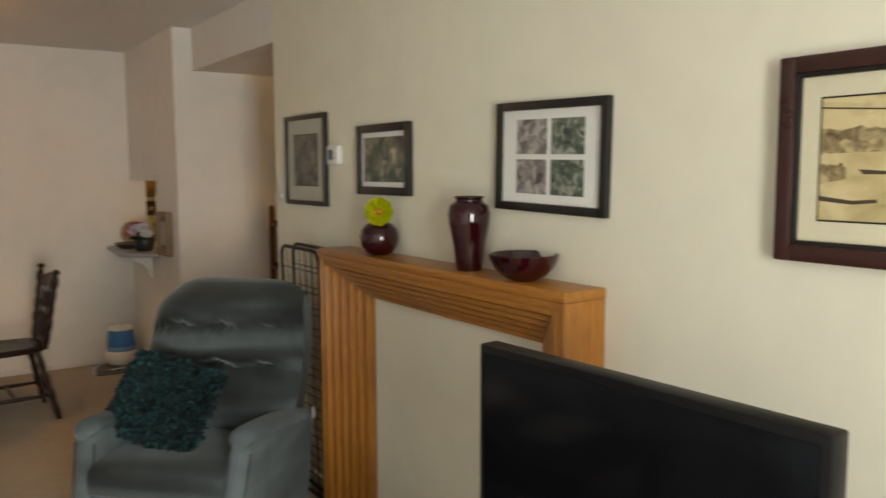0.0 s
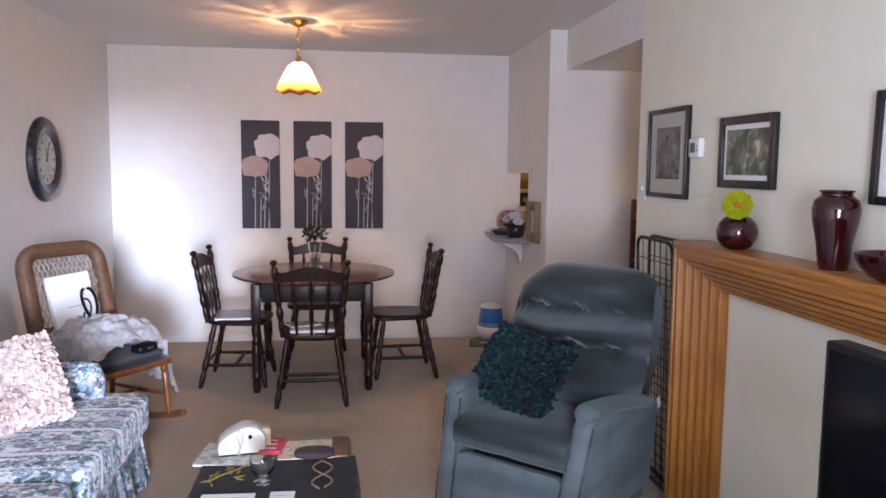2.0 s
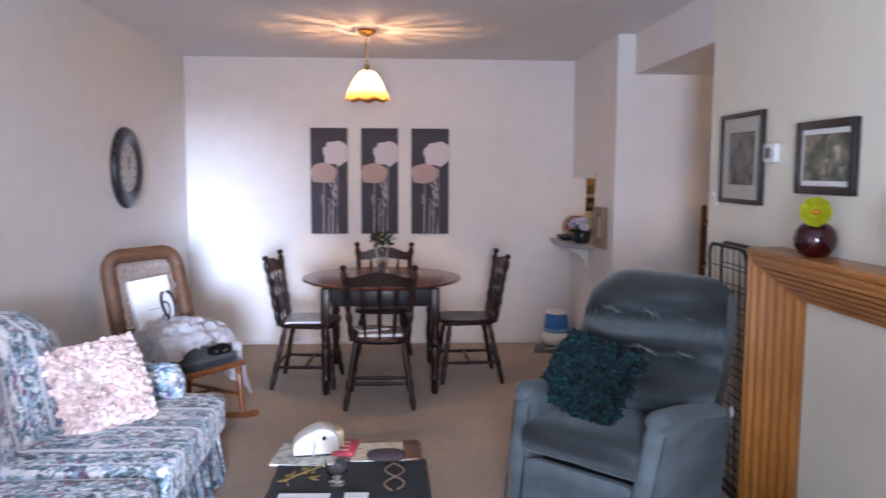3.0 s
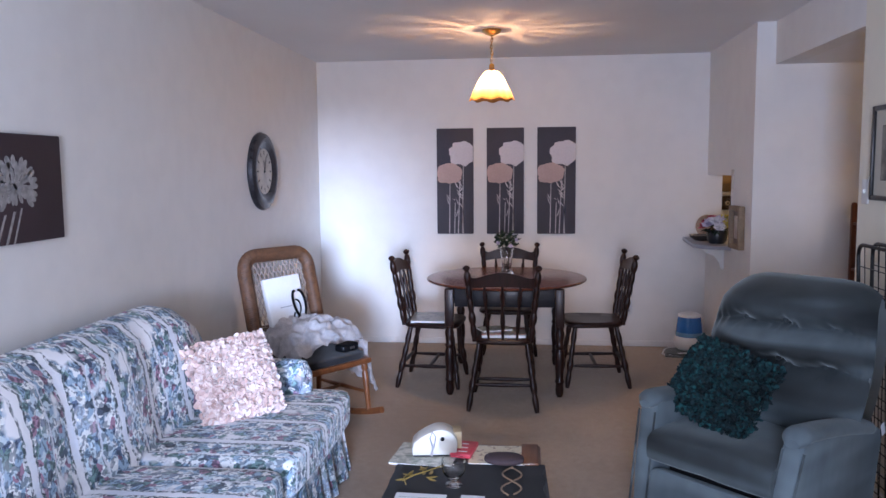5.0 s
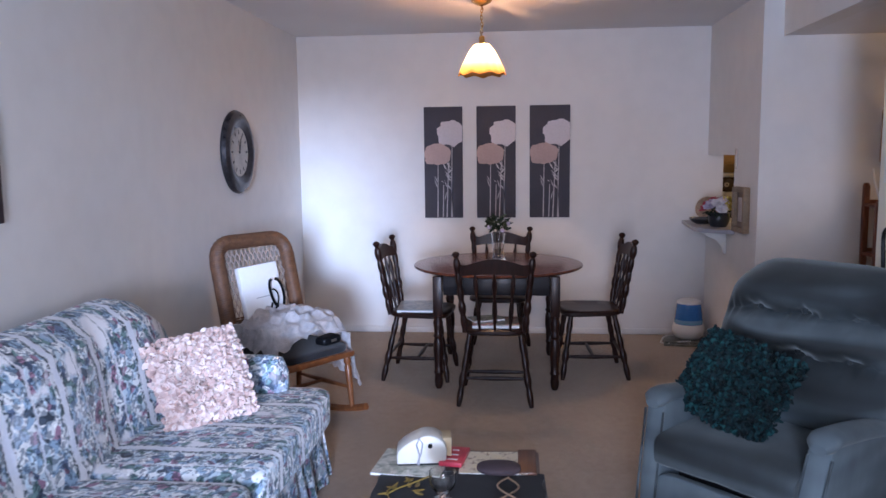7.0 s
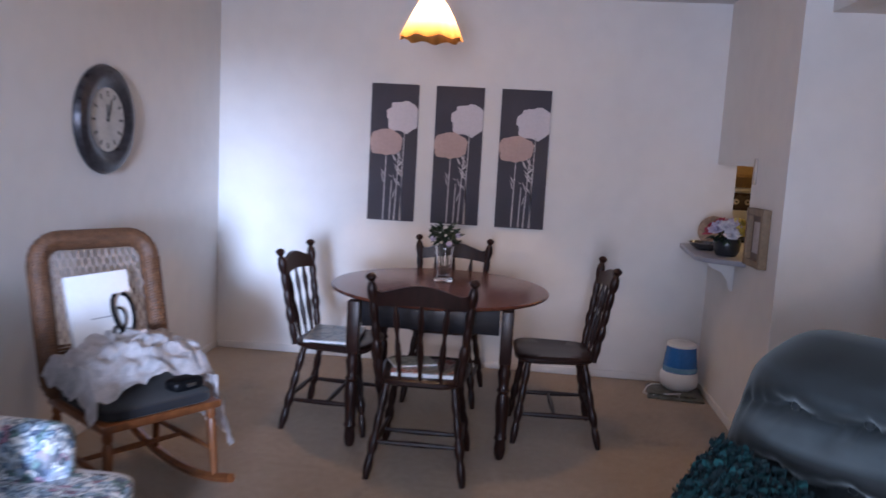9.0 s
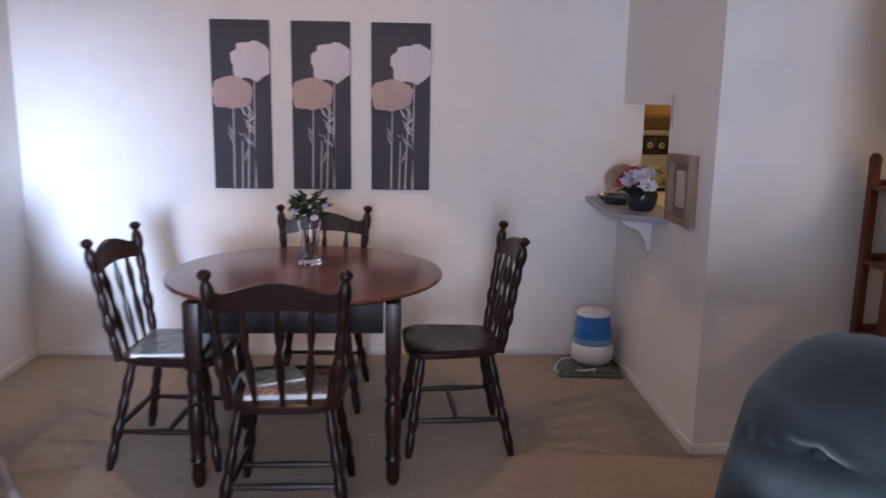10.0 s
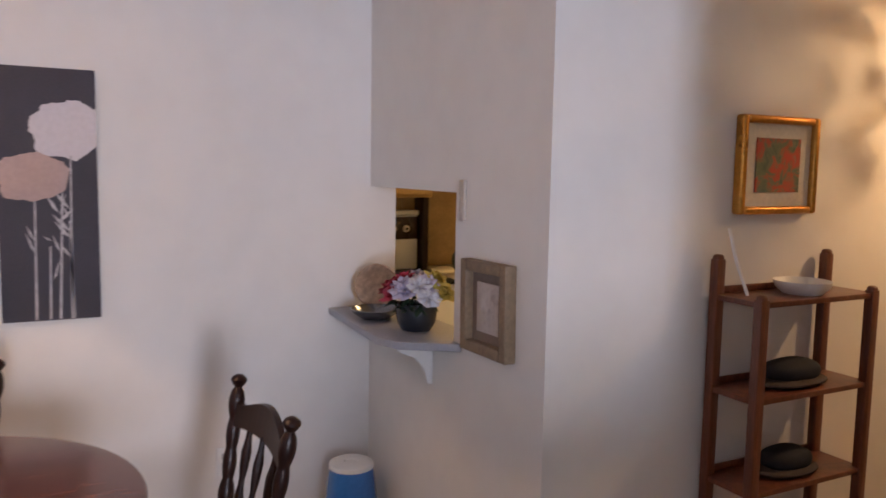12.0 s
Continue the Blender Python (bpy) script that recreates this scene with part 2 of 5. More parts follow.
TEALLOOP = island_mat("teal_loops", [(0.0, (0.001, 0.008, 0.010)), (0.5, (0.0025, 0.021, 0.025)), (0.85, (0.005, 0.046, 0.051)), (1.0, (0.008, 0.080, 0.084))], sheen=0.0)
PINKLOOP = island_mat("pink_ruffles", [(0.0, (0.46, 0.30, 0.26)), (0.5, (0.62, 0.46, 0.41)), (1.0, (0.75, 0.64, 0.59))], sheen=0.1)
PINK = plain("pale_pink_ruffle", (0.76, 0.61, 0.55), 0.85, var=0.14, big=16, fine=200, sheen=0.2)
WICKER = plain("brown_wicker", (0.15, 0.068, 0.032), 0.55, var=0.35, big=40, fine=180, bump=0.5, depth=0.004)
CANE = plain("pale_wicker_strand", (0.42, 0.34, 0.30), 0.6, var=0.25, big=30, fine=160)
BLANKET = plain("grey_fleece", (0.76, 0.73, 0.74), 0.95, var=0.20, big=22, fine=160, bump=0.6, depth=0.008, sheen=0.4)
BLACKCLOTH = plain("black_cloth", (0.010, 0.010, 0.013), 0.85, var=0.3, big=12, fine=260, bump=0.3, sheen=0.15)
WHITEPAPER = plain("white_paper", (0.80, 0.80, 0.80), 0.6, var=0.03, bump=0.05)
BLACKPLASTIC = plain("black_plastic", (0.006, 0.006, 0.007), 0.38, var=0.2, bump=0.05)
SCREEN = plain("dark_screen", (0.004, 0.004, 0.005), 0.12, var=0.1, bump=0.0)
for dark in (SCREEN, BLACKPLASTIC, DARKWOOD, APRON):
    dark.node_tree.nodes["Principled BSDF"].inputs["Specular IOR Level"].default_value = 0.16 if dark in (SCREEN, BLACKPLASTIC) else 0.30
BLACKFRAME = plain("black_frame_wood", (0.012, 0.010, 0.010), 0.35, var=0.25)
MAHOGANY = plain("dark_red_frame_wood", (0.050, 0.015, 0.012), 0.3, var=0.25, coat=0.3)
MATWHITE = plain("white_mat_board", (0.74, 0.73, 0.70), 0.8, var=0.03)
MATGREY = plain("grey_mat_board", (0.47, 0.45, 0.39), 0.8, var=0.05)
GOLD = plain("gilt_frame", (0.62, 0.30, 0.06), 0.3, metal=0.85, var=0.25)
MAROON = plain("maroon_glaze", (0.034, 0.0014, 0.004), 0.12, var=0.35, bump=0.0, coat=0.35)
LIME = plain("lime_glass", (0.62, 0.64, 0.02), 0.15, var=0.2, bump=0.0, coat=0.6)
SLATE = plain("slate_canvas", (0.060, 0.056, 0.070), 0.75, var=0.2, fine=300, bump=0.3)
MAROONCANVAS = plain("brown_canvas", (0.040, 0.022, 0.026), 0.75, var=0.25, fine=300, bump=0.3)
BLOOM = plain("pale_bloom_paint", (0.62, 0.58, 0.60), 0.8, var=0.08)
BLUSH = plain("blush_bloom_paint", (0.50, 0.36, 0.32), 0.8, var=0.1)
STEM = plain("pale_stem_paint", (0.50, 0.47, 0.47), 0.8, var=0.2, big=30)
BRASS = plain("brass", (0.60, 0.38, 0.12), 0.25, metal=1.0, var=0.15)
WHITEPLASTIC = plain("white_plastic", (0.72, 0.72, 0.70), 0.35, var=0.03, bump=0.03)
BLUEPLASTIC = plain("blue_tank_plastic", (0.030, 0.17, 0.48), 0.15, var=0.12, bump=0.0, coat=0.4)
CLEAR = glass_mat("clear_glass")
METALBLACK = plain("black_wire", (0.010, 0.010, 0.010), 0.4, metal=0.5, var=0.2)
GREYLAM = plain("grey_laminate", (0.33, 0.33, 0.36), 0.4, var=0.12)
BROWNFRAME = plain("weathered_frame_wood", (0.25, 0.17, 0.10), 0.6, var=0.25)
LEAF = plain("dark_leaf", (0.018, 0.040, 0.020), 0.5, var=0.4)
SHADE = shade_mat()
BULB = emit_mat("lit_bulb", (1.0, 0.80, 0.50), 30)


# ---- building blocks ----
def thing(name, label, category, m=None, group="", kind=""):
    ob = new(name)
    ob.empty_display_size = 0.1
    if m is not None:
        ob.matrix_world = m
    return tagged(ob, label, category, group, kind)


def part(name, bm, material, parent=None, label="", smooth=True):
    bmesh.ops.recalc_face_normals(bm, faces=bm.faces)
    me = bpy.data.meshes.new(name)
    bm.to_mesh(me)
    bm.free()
    me.materials.append(material)
    if smooth:
        for p in me.polygons:
            p.use_smooth = True
        me.set_sharp_from_angle(angle=radians(38))
    ob = new(name, me)
    if parent is not None:
        ob.parent = parent
    return tagged(ob, label)


def single(name, bm, material, label, category="", m=None, group="", kind="", smooth=True):
    ob = part(name, bm, material, None, "", smooth)
    if m is not None:
        ob.matrix_world = m
    return tagged(ob, label, category, group, kind)


def box(x0, x1, y0, y1, z0, z1, bevel=0.0, seg=2, bm=None):
    made = bmesh.new()
    bmesh.ops.create_cube(made, size=1, matrix=Matrix.LocRotScale(((x0 + x1) / 2, (y0 + y1) / 2, (z0 + z1) / 2), None, (abs(x1 - x0), abs(y1 - y0), abs(z1 - z0))))
    if bevel:
        bmesh.ops.bevel(made, geom=made.edges[:], offset=bevel, segments=seg, profile=0.5, affect="EDGES")
    return join(bm, made) if bm is not None else made


def join(bm, other, m=None):
    """Moves all of other into bm."""
    if m is not None:
        bmesh.ops.transform(other, matrix=m, verts=other.verts)
    tmp = bpy.data.meshes.new("tmp")
    other.to_mesh(tmp)
    other.free()
    bm.from_mesh(tmp)
    bpy.data.meshes.remove(tmp)
    return bm


def moved(bm, m):
    bmesh.ops.transform(bm, matrix=m, verts=bm.verts)
    return bm


def surf(f, nu, nv, wrap_u=False, wrap_v=False):
    """A grid surface from f(u, v), u and v from 0 to 1."""
    bm = bmesh.new()
    rows = []
    for j in range(nv if wrap_v else nv + 1):
        rows.append([bm.verts.new(f(i / nu, j / nv)) for i in range(nu if wrap_u else nu + 1)])
    for j in range(nv):
        a, b = rows[j], rows[(j + 1) % len(rows)]
        for i in range(nu):
            k = (i + 1) % len(a)
            bm.faces.new((a[i], a[k], b[k], b[i]))
    return bm


def lathe(profile, seg=20, centre=(0, 0)):
    """A turned body about the z axis from (radius, z) pairs, closed at its ends where the radius is 0."""
    n = len(profile) - 1

    def f(u, v):
        r, z = profile[min(n, round(v * n))]
        a = 2 * math.pi * u
        return Vector((centre[0] + max(r, 1e-4) * math.cos(a), centre[1] + max(r, 1e-4) * math.sin(a), z))
    return surf(f, seg, n, wrap_u=True)


def turned(p0, p1, profile, seg=10):
    """A turned spindle from p0 to p1; profile: (part of the length, radius)."""
    p0, p1 = Vector(p0), Vector(p1)
    d = p1 - p0
    prof = [(0, 0)] + [(r, t * d.length) for t, r in profile] + [(0, d.length)]
    bm = lathe(prof, seg)
    return moved(bm, Matrix.Translation(p0) @ d.to_track_quat("Z", "Y").to_matrix().to_4x4())


def tube(points, r, seg=8, closed=False):
    pts = [Vector(p) for p in points]
    n = len(pts)
    frames = []
    ref = None
    for i in range(n):
        a, b = (pts[(i - 1) % n], pts[(i + 1) % n]) if closed else (pts[max(0, i - 1)], pts[min(n - 1, i + 1)])
        t = (b - a).normalized()
        if ref is None:
            ref = t.orthogonal().normalized()
        ref = (ref - t * ref.dot(t)).normalized()
        frames.append((ref.copy(), t.cross(ref)))
    rad = r if callable(r) else (lambda s: r)

    def f(u, v):
        i = round(v * (n if closed else n - 1)) % n
        a = 2 * math.pi * u
        x, y = frames[i]
        return pts[i] + (x * math.cos(a) + y * math.sin(a)) * rad(i / max(1, n - 1))
    bm = surf(f, seg, n if closed else n - 1, wrap_u=True, wrap_v=closed)
    if not closed:
        bmesh.ops.holes_fill(bm, edges=[e for e in bm.edges if e.is_boundary], sides=0)
    return bm


def cushion(sx, sy, sz, e=0.45, n=28, lumps=0.0, freq=8.0, seed=0.0):
    """A padded body: a rounded box of those full sizes about the origin."""
    def sp(x, p):
        return math.copysign(abs(x) ** p, x)

    def f(u, v):
        a, b = 2 * math.pi * u, math.pi * (v - 0.5)
        p = Vector((sp(math.cos(b), e) * sp(math.cos(a), e) * sx / 2, sp(math.cos(b), e) * sp(math.sin(a), e) * sy / 2, sp(math.sin(b), e) * sz / 2))
        if lumps:
            p += p.normalized() * lumps * noise.noise(p * freq + Vector((seed, seed, 0)))
        return p
    bm = surf(f, n * 2, n, wrap_u=True)
    bmesh.ops.remove_doubles(bm, verts=bm.verts, dist=1e-4)
    return bm


def facing(place, normal, right, spin=0.0):
    """A pose whose z axis is the normal and whose x axis lies near the given right, turned about the normal by spin degrees."""
    n, r = Vector(normal).normalized(), Vector(right)
    r = (r - n * r.dot(n)).normalized()
    u = n.cross(r)
    m = Matrix((r, u, n)).transposed().to_4x4()
    return Matrix.Translation(place) @ m @ pose(0, 0, 0, 0, 0, spin)


def square_pillow(sx, sy, t):
    """A stuffed pillow with pointed corners and thin edges."""
    def f(u, v):
        x, side = (4 * u - 1, 1) if u < 0.5 else (3 - 4 * u, -1)
        y = 2 * v - 1
        k = max(0, (1 - abs(x) ** 2.4)) ** 0.6 * max(0, (1 - abs(y) ** 2.4)) ** 0.6
        pinch = 1 - 0.05 * (1 - abs(x) ** 2) * abs(y) - 0.05 * (1 - abs(y) ** 2) * abs(x)
        return Vector((x * sx / 2 * pinch, y * sy / 2 * pinch, side * t / 2 * (k + 0.04)))
    bm = surf(f, 48, 24, wrap_u=True)
    bmesh.ops.remove_doubles(bm, verts=bm.verts, dist=1e-4)
    return bm


def prism(outline, z0, z1, bevel=0.0):
    """A slab with the given outline of (x, y) between two heights."""
    bm = bmesh.new()
    face = bm.faces.new([bm.verts.new((x, y, z0)) for x, y in outline])
    up = bmesh.ops.extrude_face_region(bm, geom=[face])
    bmesh.ops.translate(bm, verts=[g for g in up["geom"] if isinstance(g, bmesh.types.BMVert)], vec=(0, 0, z1 - z0))
    if bevel:
        bmesh.ops.recalc_face_normals(bm, faces=bm.faces)
        bmesh.ops.bevel(bm, geom=[e for e in bm.edges if abs(e.verts[0].co.z - e.verts[1].co.z) < 1e-6], offset=bevel, segments=2, profile=0.5, affect="EDGES")
    return bm

# ---- the large structure ----
H, LEFT, RIGHT, FAR, BACK = 2.44, 0.0, 3.41, 7.825, -0.60
HATCH_X, FACE_Y, OPEN_Y, SOFFIT = 3.29, 6.50, 5.13, 2.17


def structure(name, bm, material, label):
    return single(name, bm, material, label, kind="structure", smooth=False)


structure("floor", box(-0.15, 7.0, -0.75, 9.2, -0.10, 0.0), CARPET, "beige wall-to-wall carpet on the floor")
structure("ceiling", box(-0.15, RIGHT + 0.12, -0.75, FAR + 0.15, H, H + 0.12), CEIL, "white textured ceiling over the living room")
structure("ceiling_hall", box(RIGHT + 0.12, 7.0, 3.6, FACE_Y, SOFFIT, SOFFIT + 0.12), CEIL, "lower white ceiling over the hallway")
structure("ceiling_kitchen", box(RIGHT + 0.12, 7.0, FACE_Y, 9.2, H, H + 0.12), CEIL, "white ceiling over the kitchen")
structure("wall_west", box(-0.15, 0, BACK - 0.15, FAR + 0.15, 0, H), WALL, "pale painted wall behind the sofa")
structure("wall_north", box(0, RIGHT, FAR, FAR + 0.15, 0, H), WALL, "pale painted wall behind the dining table")
structure("wall_east", box(RIGHT, RIGHT + 0.12, BACK - 0.15, OPEN_Y, 0, H), CREAM, "cream painted wall with pictures and mantel")
structure("wall_header", box(RIGHT, RIGHT + 0.12, OPEN_Y, FACE_Y, SOFFIT, H), WALL, "painted wall above the hallway opening")
bm = box(RIGHT, 7.0, FACE_Y, FACE_Y + 0.12, 0, H)
box(HATCH_X, RIGHT, FACE_Y, 7.05, 0, H, bm=bm)
structure("wall_hall", bm, WALL, "pale painted wall between hallway and kitchen")
bm = box(HATCH_X, RIGHT, 7.05, FAR, 0, 0.905)
box(HATCH_X, RIGHT, 7.05, FAR, 1.45, H, bm=bm)
structure("wall_hatch", bm, WALL, "painted wall with the serving hatch into the kitchen")
bm = box(0.0, 1.17, BACK - 0.15, BACK, 0, H)
box(2.42, RIGHT, BACK - 0.15, BACK, 0, H, bm=bm)
box(1.17, 2.42, BACK - 0.15, BACK, 2.14, H, bm=bm)
box(1.17, 2.42, BACK - 0.15, BACK, 0, 0.25, bm=bm)
structure("wall_south", bm, WALL, "pale painted wall with the large window")
bm = box(6.9, 7.0, 3.6, 9.2, 0, H)
box(RIGHT + 0.12, 7.0, 3.5, 3.6, 0, H, bm=bm)
structure("wall_hall_end", bm, WALL, "painted walls closing the hallway")
structure("wall_kitchen", box(RIGHT, 7.0, 9.05, 9.2, 0, H), WALL, "cream kitchen wall behind the range")
structure("wall_kitchen_west", box(RIGHT - 0.12, RIGHT, FAR + 0.15, 9.2, 0, H), WALL, "cream kitchen side wall")
# window frame in the south wall
win_frame = thing("window_1", "large window with a white frame", "window", kind="structure")
for nm, args in (("window_frame", (1.17, 1.22, -0.72, -0.63, 0.25, 2.14)), ("window_frame", (2.37, 2.42, -0.72, -0.63, 0.25, 2.14)),
                 ("window_frame", (1.22, 2.37, -0.72, -0.63, 2.09, 2.14)), ("window_sill", (1.12, 2.47, -0.72, -0.56, 0.22, 0.255))):
    part(nm, box(*args, bevel=0.006), TRIM, win_frame)


def baseboard(name, bm):
    return single(name, bm, TRIM, "low white painted baseboard", kind="structure", smooth=True)


baseboard("baseboard", box(0.014, HATCH_X, FAR - 0.014, FAR, 0, 0.048, 0.004))
baseboard("baseboard", box(0, 0.014, BACK, FAR, 0, 0.048, 0.004))
baseboard("baseboard", box(HATCH_X - 0.014, HATCH_X, FACE_Y - 0.014, FAR - 0.014, 0, 0.048, 0.004))
baseboard("baseboard", box(HATCH_X, 6.9, FACE_Y - 0.014, FACE_Y, 0, 0.048, 0.004))
baseboard("baseboard", box(RIGHT - 0.014, RIGHT, 4.32, OPEN_Y, 0, 0.048, 0.004))
baseboard("baseboard", box(RIGHT - 0.014, RIGHT, BACK, 2.82, 0, 0.048, 0.004))

# ---- dining corner ----
def beads(base, swell, count, ends):
    """A spool-turned profile: round swells with sharp necks between them."""
    out = [ends[0]]
    for k in range(count):
        t0, t1 = 0.04 + 0.88 * k / count, 0.04 + 0.88 * (k + 1) / count
        long = k % 3 == 1
        for q in (0.0, 0.08, 0.2, 0.4, 0.6, 0.78, 0.9):
            out.append((t0 + (t1 - t0) * q, base + (swell * (1.2 if long else 0.7)) * math.sin(math.pi * q) ** 1.1))
    return out + ends[1]


POST = beads(0.0152, 0.0070, 5, ((0, 0.017), [(0.925, 0.011), (0.945, 0.019), (0.965, 0.024), (0.985, 0.020), (1, 0.008)]))
LEG = beads(0.0150, 0.0072, 4, ((0, 0.013), [(0.93, 0.016), (1, 0.017)]))
SPINDLE = [(0, 0.008), (0.10, 0.008), (0.22, 0.012), (0.34, 0.0155), (0.46, 0.0135), (0.56, 0.0085), (0.60, 0.0085), (0.68, 0.0125), (0.80, 0.0145), (0.90, 0.009), (1, 0.008)]
RUNG = [(0, 0.009), (0.2, 0.011), (0.5, 0.014), (0.8, 0.011), (1, 0.009)]


def dining_chair():
    """Faces +y, stands about its own origin; the back is at -y."""
    c = thing("dining_chair", "dark-stained wooden dining chair with turned spindles", "chair", group="chairs round the dining table")
    # saddle seat, wider at the front
    def seat(u, v):
        a = 2 * math.pi * u
        ex = 0.42
        x = math.copysign(abs(math.cos(a)) ** ex, math.cos(a))
        y = math.copysign(abs(math.sin(a)) ** ex, math.sin(a))
        w = 0.200 + 0.018 * y
        ring = [(0, 0.448), (0.55, 0.446), (0.93, 0.455), (1.0, 0.446), (1.0, 0.430), (0.93, 0.418), (0.0, 0.418)][round(v * 6)]
        return Vector((max(ring[0], 1e-3) * x * w, max(ring[0], 1e-3) * y * 0.205 + 0.02, ring[1] - 0.0))
    part("seat", surf(seat, 40, 6, wrap_u=True), DARKWOOD, c)
    for s in (-1, 1):
        part("back_post", turned((s * 0.175, -0.165, 0.44), (s * 0.222, -0.242, 0.925), POST), DARKWOOD, c)
        part("leg", turned((s * 0.215, -0.215, 0.0), (s * 0.150, -0.125, 0.425), LEG), DARKWOOD, c)
        part("leg", turned((s * 0.205, 0.215, 0.0), (s * 0.145, 0.155, 0.425), LEG), DARKWOOD, c)
        part("stretcher", turned((s * 0.187, -0.178, 0.150), (s * 0.180, 0.190, 0.150), RUNG, 8), DARKWOOD, c)
    part("stretcher", turned((-0.184, 0.01, 0.150), (0.184, 0.01, 0.150), RUNG, 8), DARKWOOD, c)
    part("stretcher", turned((-0.190, -0.184, 0.165), (0.190, -0.184, 0.165), RUNG, 8), DARKWOOD, c)
    # shaped crest rail between the posts, gently bowed back
    def crest(u, v):
        x = (u - 0.5) * 0.41
        k = abs(2 * u - 1)
        w = max(0.0, 1 - k / 0.82)
        top = 0.846 + 0.040 * (w * w * (3 - 2 * w)) ** 0.6 + 0.010 * max(0, k - 0.85) / 0.15
        low = 0.778 + 0.018 * (1 - k * k)
        t, z = [(-1, 0), (1, 0), (1, 0.5), (1, 1), (-1, 1), (-1, 0.5)][round(v * 6) % 6]
        zz = low + (top - low) * z
        return Vector((x, -0.165 - 0.077 * (zz - 0.44) / 0.485 - 0.022 * (1 - k * k) + t * 0.009, zz))
    bm = surf(crest, 28, 6, wrap_v=True)
    bmesh.ops.holes_fill(bm, edges=[e for e in bm.edges if e.is_boundary], sides=0)
    part("crest_rail", bm, DARKWOOD, c)
    for k in (-1, 0, 1):
        part("spindle", turned((k * 0.088, -0.165, 0.44), (k * 0.112, -0.240, 0.805), SPINDLE, 8), DARKWOOD, c)
    return c


CHAIRS = [(1.667, 6.122, 0.0), (2.294, 6.703, 93.4), (1.143, 6.605, -94.0), (1.661, 7.175, 178.0)]
first = dining_chair()
first.matrix_world = pose(CHAIRS[0][0], CHAIRS[0][1], 0, 0, 0, CHAIRS[0][2])
for x, y, a in CHAIRS[1:]:
    copy_thing(first, pose(x, y, 0, 0, 0, a))

TAB = (1.665, 6.695)
table = thing("dining_table", "round dark wooden dining table with turned legs", "table", pose(TAB[0], TAB[1], 0))
part("tabletop", lathe([(0, 0.722), (0.52, 0.722), (0.553, 0.724), (0.566, 0.731), (0.568, 0.738), (0.563, 0.745), (0.548, 0.748), (0, 0.748)], 64), TABLETOP, table, "reddish brown polished round top")
for s in (-1, 1):
    part("apron", box(-0.33, 0.33, s * 0.415 - 0.011, s * 0.415 + 0.011, 0.60, 0.722, 0.003), APRON, table)
    part("apron", box(s * 0.355 - 0.011, s * 0.355 + 0.011, -0.39, 0.39, 0.60, 0.722, 0.003), APRON, table)
    for k in (-1, 1):
        x, y = s * 0.366, k * 0.425
        bm = box(x - 0.029, x + 0.029, y - 0.029, y + 0.029, 0.47, 0.722, 0.004)
        join(bm, lathe([(0, 0), (0.017, 0), (0.025, 0.02), (0.028, 0.05), (0.024, 0.09), (0.032, 0.105), (0.026, 0.12), (0.027, 0.17), (0.033, 0.245), (0.031, 0.30), (0.024, 0.325), (0.033, 0.34), (0.024, 0.355), (0.027, 0.39), (0.032, 0.425), (0.025, 0.45), (0.029, 0.47), (0, 0.47)], 16, (x, y)))
        part("leg", bm, DARKWOOD, table)


def leaf_blade(length, width, curl=0.2):
    def f(u, v):
        w = width * math.sin(math.pi * min(1, 0.08 + 0.92 * u)) ** 0.8 * (v - 0.5)
        return Vector((w, length * u, curl * length * u * (1 - u) * 2 - abs(w) * 0.4))
    return surf(f, 5, 2)


def sprig(rng, height, spread, count, size):
    """Many small leaves on thin stems, as one mesh."""
    bm = bmesh.new()
    for _ in range(count):
        a, r = rng.uniform(0, 6.28), spread * math.sqrt(rng.random())
        p = Vector((r * math.cos(a), r * math.sin(a), height * rng.uniform(0.35, 1)))
        s = size * rng.uniform(0.6, 1.2)
        join(bm, leaf_blade(s, s * 0.5), Matrix.Translation(p) @ pose(0, 0, 0, rng.uniform(-50, 60), rng.uniform(-40, 40), math.degrees(a) - 90 + rng.uniform(-50, 50)))
    return bm


def blossom(rng, r):
    bm = bmesh.new()
    for ring, (n, tilt, k) in enumerate(((7, 20, 1.0), (6, 45, 0.75), (4, 68, 0.5))):
        for i in range(n):
            join(bm, leaf_blade(r * k, r * k * 0.8, 0.3), pose(0, 0, 0.1 * r * ring, 0, 0, 360 * i / n + rng.uniform(-12, 12)) @ pose(0, 0, 0, tilt))
    return bm


rng = random.Random(5)
VX, VY = 1.665, 6.82
vase = thing("flower_vase", "cut-glass vase with dark leaves on the dining table", "vase", pose(VX, VY, 0.749))
part("vase", lathe([(0, 0), (0.050, 0), (0.052, 0.012), (0.036, 0.022), (0.034, 0.05), (0.042, 0.12), (0.052, 0.19), (0.049, 0.19), (0.038, 0.12), (0.030, 0.05), (0.028, 0.030), (0, 0.028)], 24), CLEAR, vase, "clear ribbed glass")
part("foliage", moved(sprig(rng, 0.15, 0.062, 120, 0.046), Matrix.Translation((0, 0, 0.15))), LEAF, vase)
for i in range(8):
    a = i * 0.9
    part("stem", tube([(0.01 * math.cos(a), 0.01 * math.sin(a), 0.03), (0.03 * math.cos(a), 0.03 * math.sin(a), 0.19), (0.05 * math.cos(a), 0.05 * math.sin(a), 0.26)], 0.0022, 5), LEAF, vase)
LILAC = plain("lilac_petals", (0.54, 0.48, 0.62), 0.6, var=0.2)
